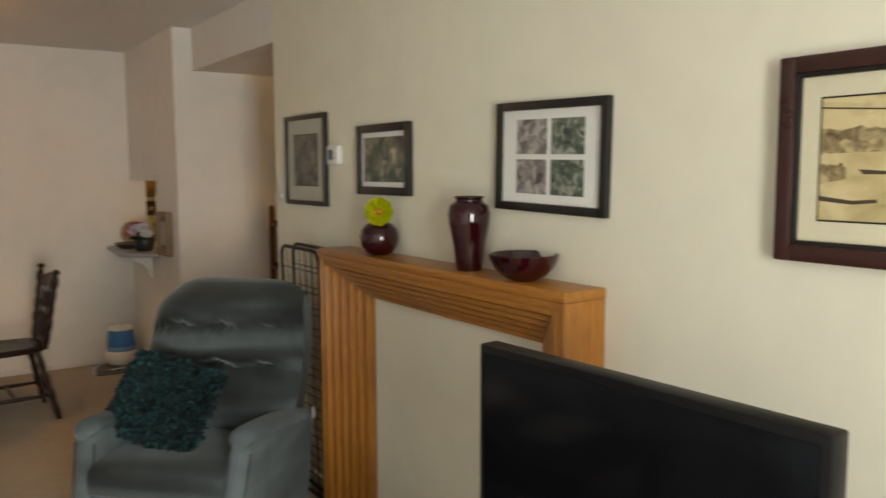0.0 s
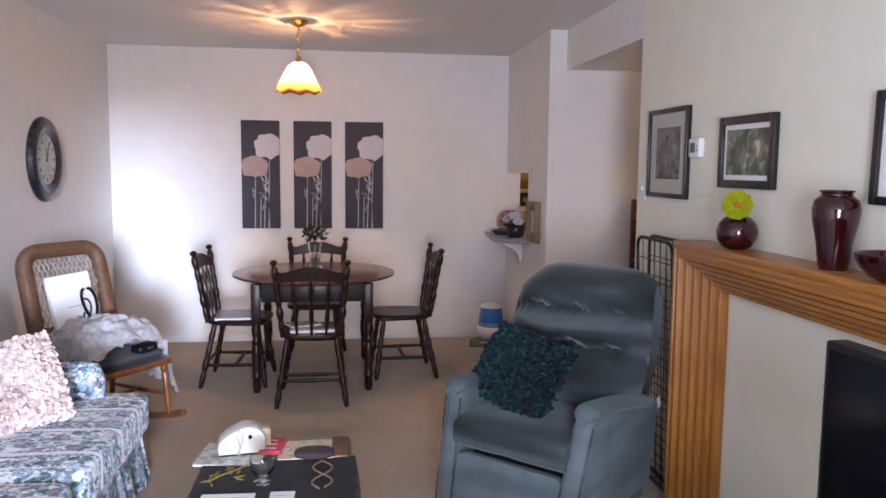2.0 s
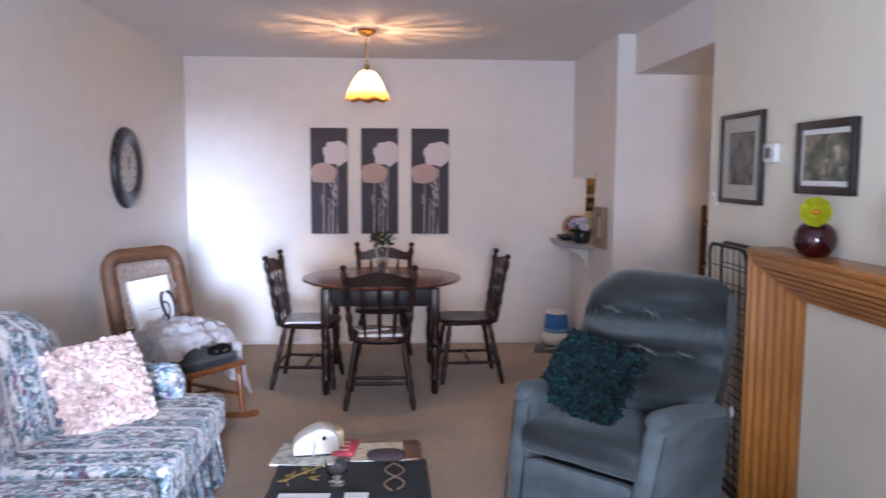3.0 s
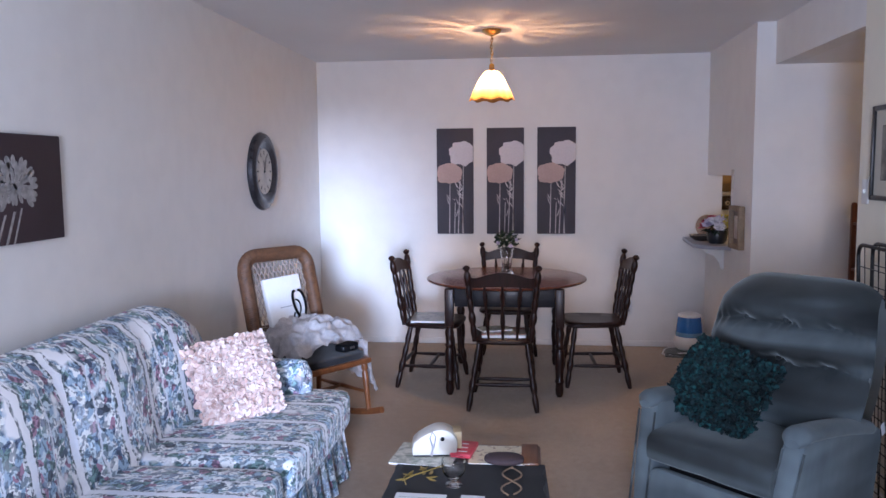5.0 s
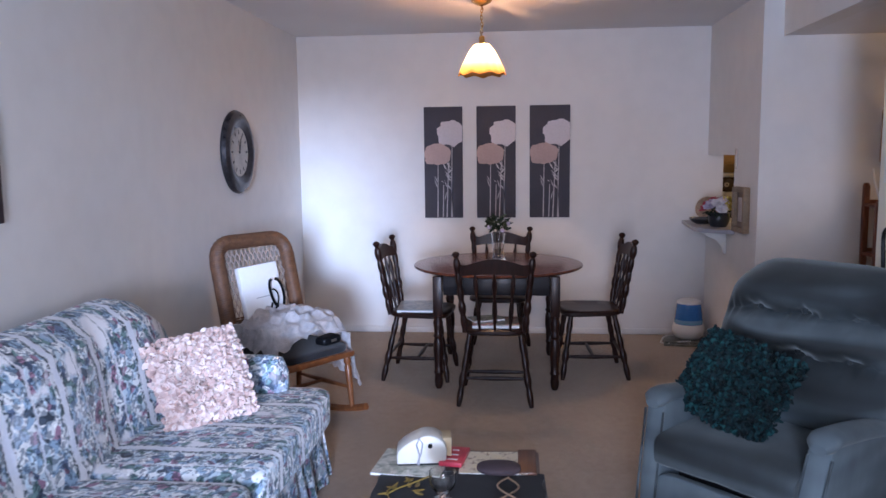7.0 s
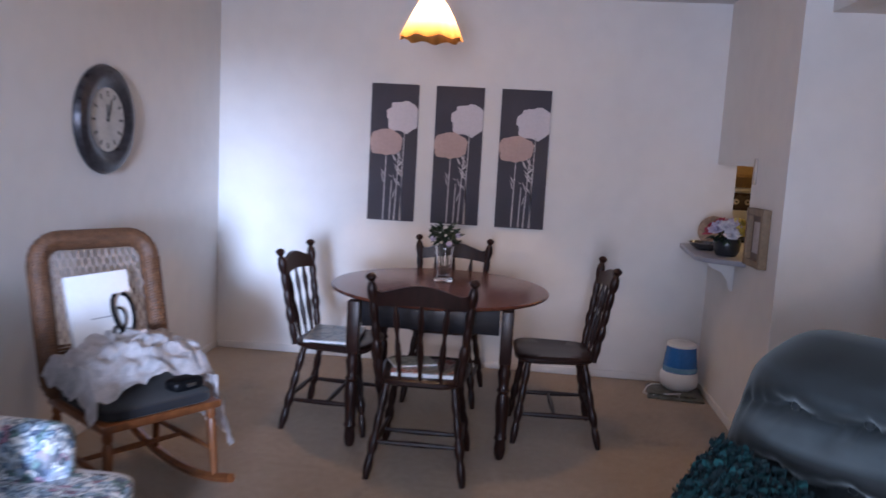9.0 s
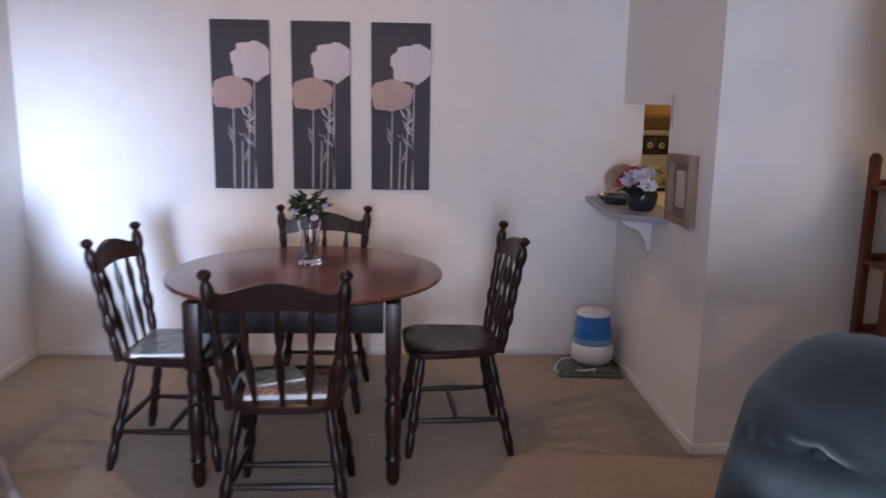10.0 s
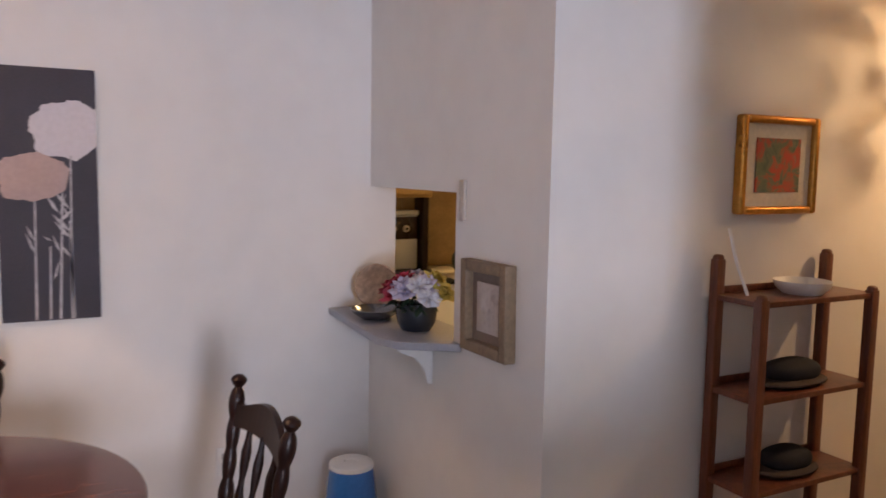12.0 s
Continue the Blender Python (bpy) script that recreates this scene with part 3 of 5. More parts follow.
for dx, dy, dz in ((-0.06, -0.05, 0.23), (0.07, -0.03, 0.25), (0.03, -0.08, 0.21)):
    part("blossom", moved(blossom(rng, 0.019), Matrix.Translation((dx, dy, dz)) @ pose(0, 0, 0, 50)), LILAC, vase)


def magazine(x, y, z, w, d, a, cover, label, t=0.006, name="magazine"):
    mg = thing(name, label, "magazine", pose(x, y, z, 0, 0, a))
    part("page_block", box(-w / 2 + 0.002, w / 2 - 0.002, -d / 2 + 0.002, d / 2 - 0.002, 0, t * 0.8), WHITEPAPER, mg)
    part("cover", box(-w / 2, w / 2, -d / 2, d / 2, t * 0.8, t), cover, mg)
    return mg


COVER_A = picture_mat("pale_cover_print", [(0.3, (0.08, 0.11, 0.14)), (0.45, (0.26, 0.30, 0.33)), (0.58, (0.44, 0.44, 0.42)), (0.75, (0.11, 0.09, 0.08))], 22)
COVER_B = picture_mat("red_and_white_print", [(0.3, (0.05, 0.02, 0.02)), (0.42, (0.32, 0.06, 0.04)), (0.5, (0.48, 0.44, 0.40)), (0.56, (0.06, 0.07, 0.06)), (0.75, (0.45, 0.42, 0.38))], 24)
COVER_C = picture_mat("grey_green_print", [(0.3, (0.12, 0.15, 0.11)), (0.5, (0.42, 0.42, 0.34)), (0.62, (0.60, 0.58, 0.50)), (0.8, (0.20, 0.21, 0.16))], 26)
COVER_D = picture_mat("cream_floral_print", [(0.3, (0.70, 0.62, 0.42)), (0.55, (0.72, 0.66, 0.50)), (0.66, (0.30, 0.22, 0.14)), (0.8, (0.62, 0.50, 0.30))], 40)
magazine(1.135, 6.61, 0.452, 0.27, 0.34, 3, COVER_A, "glossy magazine lying on the dining chair seat", 0.016)
magazine(1.665, 6.115, 0.452, 0.28, 0.24, 3, COVER_B, "colourful printed papers on the dining chair seat", 0.022)
magazine(1.605, 6.145, 0.475, 0.20, 0.14, 24, COVER_C, "small booklet on the papers", 0.010, "booklet")

# pendant lamp
LX, LY = 1.575, 6.50
lampt = thing("pendant_lamp", "lit hanging lamp with an amber scalloped glass shade", "lamp", pose(LX, LY, H))
part("canopy", lathe([(0, 0), (0.065, 0), (0.067, -0.008), (0.055, -0.022), (0.030, -0.034), (0.012, -0.042), (0, -0.044)], 28), BRASS, lampt, "brass ceiling canopy")
for i in range(9):
    z = -0.050 - i * 0.0205
    pts = [(0.007 * math.cos(a) * (1 if i % 2 else 0), 0.007 * math.cos(a) * (0 if i % 2 else 1), z + 0.014 * math.sin(a)) for a in [k * math.pi / 6 for k in range(12)]]
    part("chain_link", tube(pts, 0.0022, 6, closed=True), BRASS, lampt)
part("cord", tube([(0.010 * math.sin(k * 1.3), 0.010 * math.cos(k * 1.3), -0.04 - 0.0195 * k) for k in range(11)], 0.0025, 6), BRASS, lampt)
part("socket", lathe([(0, -0.225), (0.014, -0.225), (0.018, -0.235), (0.018, -0.275), (0.028, -0.28), (0.026, -0.286), (0, -0.288)], 18), BRASS, lampt)


def shade(u, v):
    a = 2 * math.pi * u
    r = 0.042 + 0.108 * v ** 0.75
    r *= 1 + 0.035 * math.cos(a * 16) * v
    z = -0.272 - 0.192 * v - 0.007 * math.cos(a * 8) * max(0, v - 0.75) * 4
    return Vector((r * math.cos(a), r * math.sin(a), z))


bm = surf(shade, 96, 12, wrap_u=True)
bm.faces.ensure_lookup_table()
# narrow slots in the crown let rays out to the ceiling
bmesh.ops.delete(bm, geom=[bm.faces[r * 96 + k] for r in (0, 1) for k in range(96) if k % 7 == 3 or k % 11 == 5], context="FACES_ONLY")
part("shade", bm, SHADE, lampt, "amber and white pleated glass shade")
part("bulb", moved(cushion(0.030, 0.030, 0.036, 1.0, 12), Matrix.Translation((0, 0, -0.305))), BULB, lampt)

# three flower canvases
rng = random.Random(11)


def blob(cx, cy, rx, ry, wob, seed, clip):
    out = []
    for i in range(90):
        a = 2 * math.pi * i / 90
        k = 1 + wob * noise.noise(Vector((math.cos(a) * 2.2, math.sin(a) * 2.2, seed))) + 0.30 * wob * noise.noise(Vector((math.cos(a) * 11, math.sin(a) * 11, seed)))
        out.append((min(clip[1], max(clip[0], cx + rx * k * math.cos(a))), cy + ry * k * math.sin(a)))
    return out


def flat_shape(outline, y, up=0.0012):
    """A thin painted patch standing in the x-z plane, facing -y."""
    bm = prism(outline, 0, up)
    return moved(bm, Matrix.Translation((0, y, 0)) @ pose(0, 0, 0, 90))


def flower_canvas(x0, x1, z0, z1, seed):
    w, h = x1 - x0, z1 - z0
    c = thing("canvas_picture", "tall dark canvas with pale painted flowers on the wall", "picture", pose((x0 + x1) / 2, FAR, z0), group="three flower canvases")
    part("canvas", box(-w / 2, w / 2, -0.028, 0.0, 0, h, 0.004), SLATE, c)
    clip = (-w / 2 + 0.001, w / 2 - 0.001)
    part("painted_bloom", flat_shape(blob(w * 0.20, h * 0.765, w * 0.36, h * 0.115, 0.22, seed, clip), -0.028), BLOOM, c)
    part("painted_bloom", flat_shape(blob(-w * 0.15, h * 0.575, w * 0.36, h * 0.098, 0.18, seed + 3, clip), -0.0285), BLUSH, c, "blush-coloured round bloom")
    bm = bmesh.new()
    for cx, top, lean in ((0.20, 0.66, 0.03), (0.08, 0.55, 0.06), (-0.16, 0.48, 0.02), (0.22, 0.40, -0.02), (-0.02, 0.30, 0.02)):
        wd = 0.0045
        a, b = cx * w, (cx + lean) * w
        join(bm, flat_shape([(a - wd, 0.004), (a + wd, 0.004), (b + wd * 0.6, top * h), (b - wd * 0.6, top * h)], -0.0282))
    tw = random.Random(77)
    for _ in range(13):
        cx, z = tw.choice((0.21, 0.10, -0.15, 0.21, 0.02)), tw.uniform(0.16, 0.50)
        dx, dz = tw.choice((-1, 1)) * tw.uniform(0.07, 0.20), tw.uniform(0.015, 0.09)
        x, zz = cx * w, z * h
        e = max(-w / 2 + 0.003, min(w / 2 - 0.003, x + dx * w))
        join(bm, flat_shape([(x, zz), (x + (e - x) * 0.5, zz + dz * h * 0.30), (e, zz + dz * h), (x + (e - x) * 0.4, zz + dz * h * 0.55)], -0.0281))
    part("painted_stem", bm, STEM, c)
    return c


for i, (x0, x1) in enumerate(((1.040, 1.352), (1.466, 1.780), (1.892, 2.212))):
    flower_canvas(x0, x1, 0.962, 1.858, 2.0 + i * 0.13)

# clock on the west wall
clock = thing("wall_clock", "round clock with a wide dark pewter rim on the wall", "clock", pose(0.0, 6.345, 1.510, 0, 90, 0))
part("rim", lathe([(0.155, 0.0), (0.262, 0.0), (0.266, 0.012), (0.255, 0.034), (0.225, 0.046), (0.195, 0.044), (0.182, 0.036), (0.170, 0.036), (0.155, 0.026)], 64), plain("pewter_rim", (0.055, 0.052, 0.058), 0.32, metal=0.55, var=0.35, big=20), clock)
part("face", lathe([(0, 0.020), (0.158, 0.020), (0.158, 0.026), (0, 0.026)], 48), plain("aged_clock_face", (0.52, 0.50, 0.46), 0.6, var=0.15, big=9), clock)
for i in range(12):
    part("hour_mark", moved(box(0.112, 0.140, -0.006, 0.006, 0.0262, 0.0272), pose(0, 0, 0, 0, 0, 30 * i)), BLACKFRAME, clock)
for nm, ln, a in (("hour_hand", 0.075, 188), ("minute_hand", 0.105, 160)):
    part(nm, moved(box(-0.012, ln, -0.004, 0.004, 0.0285, 0.0300), pose(0, 0, 0, 0, 0, a)), BLACKFRAME, clock)
part("hub", lathe([(0, 0.0265), (0.009, 0.0265), (0.008, 0.0315), (0, 0.032)], 14), BLACKFRAME, clock)

# ---- sitting area ----
# sofa along the west wall, facing +x; the y axis is its length
SY0, SY1 = 2.78, 4.86
SL = SY1 - SY0
sofa = thing("sofa", "floral striped upholstered sofa with a skirt against the wall", "sofa", pose(0.02, SY0, 0))


def sofa_back(u, v):
    y = 0.14 + (SL - 0.28) * u
    k = abs(2 * u - 1)
    top = 0.925 - 0.17 * max(0.0, (k - 0.62) / 0.38) ** 2
    prof = [(0.04, 0.10), (0.03, 0.45), (0.03, top - 0.16), (0.05, top - 0.05), (0.11, top), (0.19, top - 0.012), (0.25, top - 0.08), (0.285, top - 0.19), (0.31, 0.55), (0.335, 0.46), (0.35, 0.36), (0.20, 0.20)]
    x, z = prof[round(v * 12) % 12]
    bow = 0.035 * math.cos((u * 3 % 1 - 0.5) * math.pi) if x > 0.2 else 0
    return Vector((x + bow + 0.006 * noise.noise(Vector((y * 5, z * 6, 1))), y, z + 0.004 * noise.noise(Vector((y * 7, x * 9, 4)))))


bm = surf(sofa_back, 60, 12, wrap_v=True)
bmesh.ops.holes_fill(bm, edges=[e for e in bm.edges if e.is_boundary], sides=0)
part("backrest", bm, FLORAL, sofa)
part("base", box(0.05, 0.86, 0.03, SL - 0.03, 0.06, 0.30, 0.03, 3), FLORAL, sofa)
for i in range(2):
    y0, y1 = (0.0, SL / 2) if i == 0 else (SL / 2, SL)
    bm = cushion(0.66, y1 - y0 - 0.012, 0.165, 0.22, 26, 0.012, 5, i * 3.0)
    part("seat_cushion", moved(bm, Matrix.Translation((0.625, (y0 + y1) / 2, 0.365))), FLORAL, sofa)
for y in (0.085, SL - 0.085):
    def arm(u, v, yc=y):
        a = 2 * math.pi * v
        x = 0.05 + 0.71 * u
        ry = 0.082 if math.sin(a) > -0.3 else 0.066
        end = 1 - 0.75 * max(0, (u - 0.93) / 0.07) ** 2
        z = 0.515 + 0.085 * math.sin(a) * end if math.sin(a) > -0.3 else 0.515 - 0.085 * 0.3 - 0.40 * (-math.sin(a) - 0.3) / 0.7
        return Vector((x, yc + ry * math.cos(a) * end, max(0.06, z)))
    bm = surf(arm, 22, 28, wrap_v=True)
    bmesh.ops.holes_fill(bm, edges=[e for e in bm.edges if e.is_boundary], sides=0)
    part("armrest", bm, FLORAL_ARM, sofa)


def skirt_front(u, v):
    y = SL * u
    return Vector((0.885 + 0.035 * (1 - v) + 0.016 * (1 - v) * math.sin(u * 95 + 1.4 * math.sin(u * 31)), y, 0.012 + 0.285 * v))


def skirt_side(u, v):
    x = 0.08 + 0.81 * u
    return Vector((x + 0.035 * (1 - v) * u, SL - 0.035 + 0.04 * (1 - v) + 0.012 * (1 - v) * math.sin(u * 40), 0.012 + 0.285 * v))


for f, n in ((skirt_front, 260), (skirt_side, 90)):
    bm = surf(f, n, 5)
    bmesh.ops.solidify(bm, geom=bm.faces[:], thickness=0.006)
    part("skirt", bm, FLORAL_ARM, sofa)


def ruffles(rng, sx, sy, t, nx, ny, size, mound, order):
    """Curled petals in jittered rows over the front of a pillow, as one mesh. order: 1 all alike, 0 at random."""
    bm = bmesh.new()
    for i in range(nx):
        for j in range(ny):
            x = min(0.995, max(-0.995, 2 * (i + 0.5 + rng.uniform(-0.4, 0.4)) / nx - 1))
            y = min(0.995, max(-0.995, 2 * (j + 0.5 + rng.uniform(-0.4, 0.4)) / ny - 1))
            z = t / 2 * ((1 - abs(x) ** 2.4) ** 0.6 * (1 - abs(y) ** 2.4) ** 0.6 + 0.02)
            s = size * rng.uniform(0.7, 1.25)
            tilt = Vector((x * abs(x) * 0.9, y * abs(y) * 0.9, 1.0)).normalized().to_track_quat("Z", "Y").to_matrix().to_4x4()
            a0 = rng.uniform(-60, 60) + 180 if rng.random() < order else rng.uniform(0, 360)
            m = Matrix.Translation((x * sx / 2, y * sy / 2, z)) @ tilt @ pose(0, 0, 0, rng.uniform(-18, 18), rng.uniform(-18, 18), a0)
            rows = []
            for v in range(3):
                r = s * (0.30 + 0.22 * v)
                rows.append([bm.verts.new(m @ Vector((r * math.sin(a), r * math.cos(a) - s * 0.4, s * mound * (v / 2) ** 0.7 + 0.16 * s * math.sin(k * 1.7) * v / 2))) for k, a in enumerate([-1.3, -0.78, -0.26, 0.26, 0.78, 1.3])])
            for v in range(2):
                for k in range(5):
                    bm.faces.new((rows[v][k], rows[v][k + 1], rows[v + 1][k + 1], rows[v + 1][k]))
    return bm


rng = random.Random(21)
pp = thing("throw_pillow", "square pale pink pillow covered in ruffles on the sofa", "pillow", facing((0.545, 4.385, 0.600), (0.55, -0.70, 0.46), (0.925, 0.38, 0), 14))
part("pillow_body", square_pillow(0.35, 0.35, 0.12), PINK, pp)
tagged(part("ruffle", ruffles(rng, 0.36, 0.36, 0.125, 26, 26, 0.030, 0.45, 0.8), PINKLOOP, pp), kind="stuff")

# recliner by the mantel; faces -y in its own axes
REC = pose(2.570, 4.245, 0, 0, 0, -45)
rec = thing("recliner", "blue-grey velvet recliner with a tufted back", "armchair", REC)
W = 0.367
for s in (-1, 1):
    # arm side panels, wider towards the top, with a padded roll on top
    bm = prism([(-0.115, 0.0), (0.66, 0.0), (0.66, 0.36), (0.64, 0.41), (0.03, 0.515), (-0.012, 0.485), (-0.08, 0.22)], -0.045, 0.045, 0.020)
    bm = moved(bm, Matrix(((1, 0, s * 0.08, -s * 0.042), (0, 1, 0, 0), (0, 0, 1, 0), (0, 0, 0, 1))) @ Matrix.Translation((s * (W - 0.050), 0, 0.03)) @ Matrix(((0, 0, 1, 0), (1, 0, 0, 0), (0, 1, 0, 0), (0, 0, 0, 1))))
    part("arm_panel", bm, LITVELVET, rec, "blue-grey side panel with a painted-in lit tone")
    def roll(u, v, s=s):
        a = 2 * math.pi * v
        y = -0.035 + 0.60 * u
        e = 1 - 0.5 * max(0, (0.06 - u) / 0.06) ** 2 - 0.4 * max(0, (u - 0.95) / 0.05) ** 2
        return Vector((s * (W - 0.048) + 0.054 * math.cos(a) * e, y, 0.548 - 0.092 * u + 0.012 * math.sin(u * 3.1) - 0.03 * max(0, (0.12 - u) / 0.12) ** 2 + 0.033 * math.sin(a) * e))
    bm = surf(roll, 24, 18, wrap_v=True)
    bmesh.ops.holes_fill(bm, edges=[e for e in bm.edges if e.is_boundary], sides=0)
    part("arm_pad", bm, LITVELVET, rec)
    # piped seam down the front of the arm
    for off in (0.090, 0.010):
        part("piping", tube([(s * (W - off - 0.038 + 0.08 * z), -0.018 - 0.26 * (0.49 - z), z) for z in (0.05, 0.2, 0.36, 0.49)], 0.005, 8), SHADEDVELVET, rec)



def seat_pad(u, v):
    a = 2 * math.pi * v
    x = (u - 0.5) * 2 * 0.270
    y = 0.215 - 0.300 * math.copysign(abs(math.cos(a)) ** 0.35, math.cos(a))
    z = 0.355 + 0.072 * math.copysign(abs(math.sin(a)) ** 0.55, math.sin(a)) + 0.022 * (1 - (2 * u - 1) ** 2) * (math.sin(a) > 0)
    return Vector((x, y, z + 0.004 * noise.noise(Vector((x * 9, y * 9, 2)))))


bm = surf(seat_pad, 30, 36, wrap_v=True)
bmesh.ops.holes_fill(bm, edges=[e for e in bm.edges if e.is_boundary], sides=0)
part("seat_pad", bm, SHADEDVELVET, rec)
part("footrest", moved(cushion(0.510, 0.060, 0.210, 0.2, 20, 0.003), Matrix.Translation((0, -0.072, 0.170)) @ pose(0, 0, 0, -10)), LITVELVET, rec, "blue-grey footrest panel with a painted-in lit tone")
part("footrest_lip", moved(cushion(0.510, 0.045, 0.05, 0.35, 14), Matrix.Translation((0, -0.100, 0.038))), LITVELVET, rec)


def rec_back(u, v):
    """The padded back: three rolls with pulled-in creases and buttons; v goes up the front and down the rear."""
    k = 2 * u - 1
    front = v <= 0.68
    t = v / 0.68 if front else 1 - (v - 0.68) / 0.32
    top = 1.034 - 0.060 * abs(k) ** 6
    z = 0.40 + (top - 0.40) * t
    half = 0.338 + 0.026 * math.sin(math.pi * min(1, t * 1.05)) - 0.030 * max(0, (t - 0.84) / 0.16) ** 2.5
    x = half * k
    lean = 0.40 + 0.20 * t
    if front:
        d = 0.0
        for c in (0.44, 0.68):
            sag = 0.016 * math.cos(k * 3.5 * math.pi) * (1 - abs(k)) + 0.02 * abs(k)
            d += math.exp(-(abs(t - c - sag) / 0.045) ** 1.3)
        d = min(1, d)
        dim = wrinkle = 0
        for c in (0.44, 0.68):
            for b in (-0.57, 0.0, 0.57):
                q = ((k - b) / 0.11) ** 2 + ((t - c - 0.03 * (1 - abs(b))) / 0.035) ** 2
                dim += math.exp(-q)
                a = math.atan2((t - c) * 2.2, k - b)
                wrinkle += math.cos(a * 6 + b * 7) * math.exp(-q / 6) * min(1, q)
        roll = 0.0
        for t0, t1 in ((0.0, 0.44), (0.44, 0.68), (0.68, 1.0)):
            lo, hi = t0 + (sag if t0 else 0), t1 + (sag if t1 < 1 else 0)
            if lo <= t <= hi:
                q = (t - lo) / (hi - lo)
                roll = math.sin(0.5 * math.pi * min(1, q / 0.44)) ** 1.15 if q < 0.44 else 0.10 + 0.90 * math.cos(0.5 * math.pi * (q - 0.44) / 0.56)
        puff = 0.118 * (1 - abs(k) ** 4) * (0.28 + 0.72 * roll) - 0.026 * min(1, dim) + 0.005 * wrinkle + 0.006 * math.sin(k * 26 + 5 * math.sin(k * 7) + 4 * t) * d
        round_top = 0.10 * max(0, (t - 0.86) / 0.14) ** 2
        y = lean - puff + round_top
    else:
        y = lean + 0.10 * (1 - abs(k) ** 4) * min(1, (1 - t) * 8) + 0.10
        y = min(y, lean + 0.20)
        if t > 0.985:
            y = lean + 0.10
    return Vector((x, y, z))


bm = surf(rec_back, 90, 110)
bmesh.ops.holes_fill(bm, edges=[e for e in bm.edges if e.is_boundary], sides=0)
part("backrest", bm, SHADEDVELVET, rec)
for c in (0.44, 0.68):
    for b in (-0.57, 0.0, 0.57):
        cc = c + 0.03 * (1 - abs(b))
        part("button", moved(cushion(0.026, 0.016, 0.026, 1.0, 8), Matrix.Translation((b * 0.33, 0.40 + 0.20 * cc - 0.008 - 0.028 * (1 - abs(b)), 0.40 + 0.64 * cc))), SHADEDVELVET, rec)
part("base", box(-0.32, 0.32, 0.05, 0.60, 0.0, 0.30, 0.01), BLACKCLOTH, rec)
part("care_tag", moved(box(-0.001, 0.001, 0, 0.03, 0, 0.05), Matrix.Translation((W + 0.004, 0.60, 0.42)) @ pose(0, 0, 0, 20)), WHITEPAPER, rec)

tp = thing("throw_pillow", "shaggy dark teal pillow leaning in the recliner", "pillow", REC @ facing((-0.10, 0.20, 0.585), (-0.05, -0.80, 0.52), (1, 0, 0), -13))
part("pillow_body", square_pillow(0.40, 0.31, 0.14), TEAL, tp)
tagged(part("yarn_loop", ruffles(random.Random(8), 0.42, 0.33, 0.15, 42, 34, 0.021, 1.2, 0.0), TEALLOOP, tp), kind="stuff")

# wicker rocking chair; faces -y in its own axes
ROCKLEG = [(0, 0.013), (0.15, 0.015), (0.5, 0.018), (0.78, 0.020), (0.84, 0.015), (0.88, 0.021), (1, 0.018)]
ROCK = pose(0.41, 5.69, 0, 0, 0, 55)
rk = thing("rocking_chair", "brown wicker rocking chair with a wooden frame", "chair", ROCK)


def rounded(x0, x1, z0, z1, r, n=6):
    out = []
    for cx, cz, a0 in ((x1 - r, z1 - r, 0), (x0 + r, z1 - r, 90), (x0 + r, z0 + r, 180), (x1 - r, z0 + r, 270)):
        for i in range(n + 1):
            a = radians(a0 + 90 * i / n)
            out.append((cx + r * math.cos(a), cz + r * math.sin(a)))
    return out


BACKLEAN = Matrix.Translation((0, 0.02, 0.40)) @ pose(0, 0, 0, -14)
loop = [(x, 0, z) for x, z in rounded(-0.238, 0.238, -0.02, 0.622, 0.095)]
bm = tube(loop, 0.041, 12, closed=True)
part("back_frame", moved(bm, BACKLEAN), WICKER, rk, "wrapped wicker border")
dense = []
for a, b in zip(loop, loop[1:] + loop[:1]):
    a, b = Vector(a), Vector(b)
    n = max(1, int((b - a).length / 0.012))
    dense += [a.lerp(b, i / n) for i in range(n)]
bm = bmesh.new()
for i in range(0, len(dense)):
    p, q = dense[i], dense[(i + 1) % len(dense)]
    t = (q - p).normalized()
    m = Matrix.Translation(p) @ t.to_track_quat("Z", "Y").to_matrix().to_4x4() @ pose(0, 0, 0, 18)
    ring = [(0.0425 * math.cos(k * math.pi / 5), 0.0425 * math.sin(k * math.pi / 5), 0) for k in range(10)]
    join(bm, tube(ring, 0.0036, 4, closed=True), m)
part("wicker_wrap", moved(bm, BACKLEAN), WICKER, rk)
bm = bmesh.new()
for i in range(-14, 15):
    for s in (-1, 1):
        pts = []
        for k in range(13):
            z = 0.19 + 0.385 * k / 12
            x = i * 0.030 + s * (z - 0.38) * 0.42
            if abs(x) < 0.197:
                pts.append((x, 0.003 * s, z))
        if len(pts) > 1:
            join(bm, tube(pts, 0.0030, 4))
part("wicker_strand", moved(bm, BACKLEAN), CANE, rk, "pale open diamond weave")
for i in range(15):
    z = 0.005 + 0.0135 * i
    part("woven_rib", moved(tube([(-0.2 + 0.4 * k / 12, 0.006 * (1 if (k + i) % 2 else -1), z) for k in range(13)], 0.0062, 5), BACKLEAN), WICKER, rk)
part("seat", box(-0.25, 0.25, -0.42, 0.05, 0.365, 0.40, 0.012), ROCKWOOD, rk)
part("seat_pad", moved(cushion(0.47, 0.44, 0.05, 0.3, 16), Matrix.Translation((0, -0.19, 0.42))), BLACKCLOTH, rk, "black seat pad")
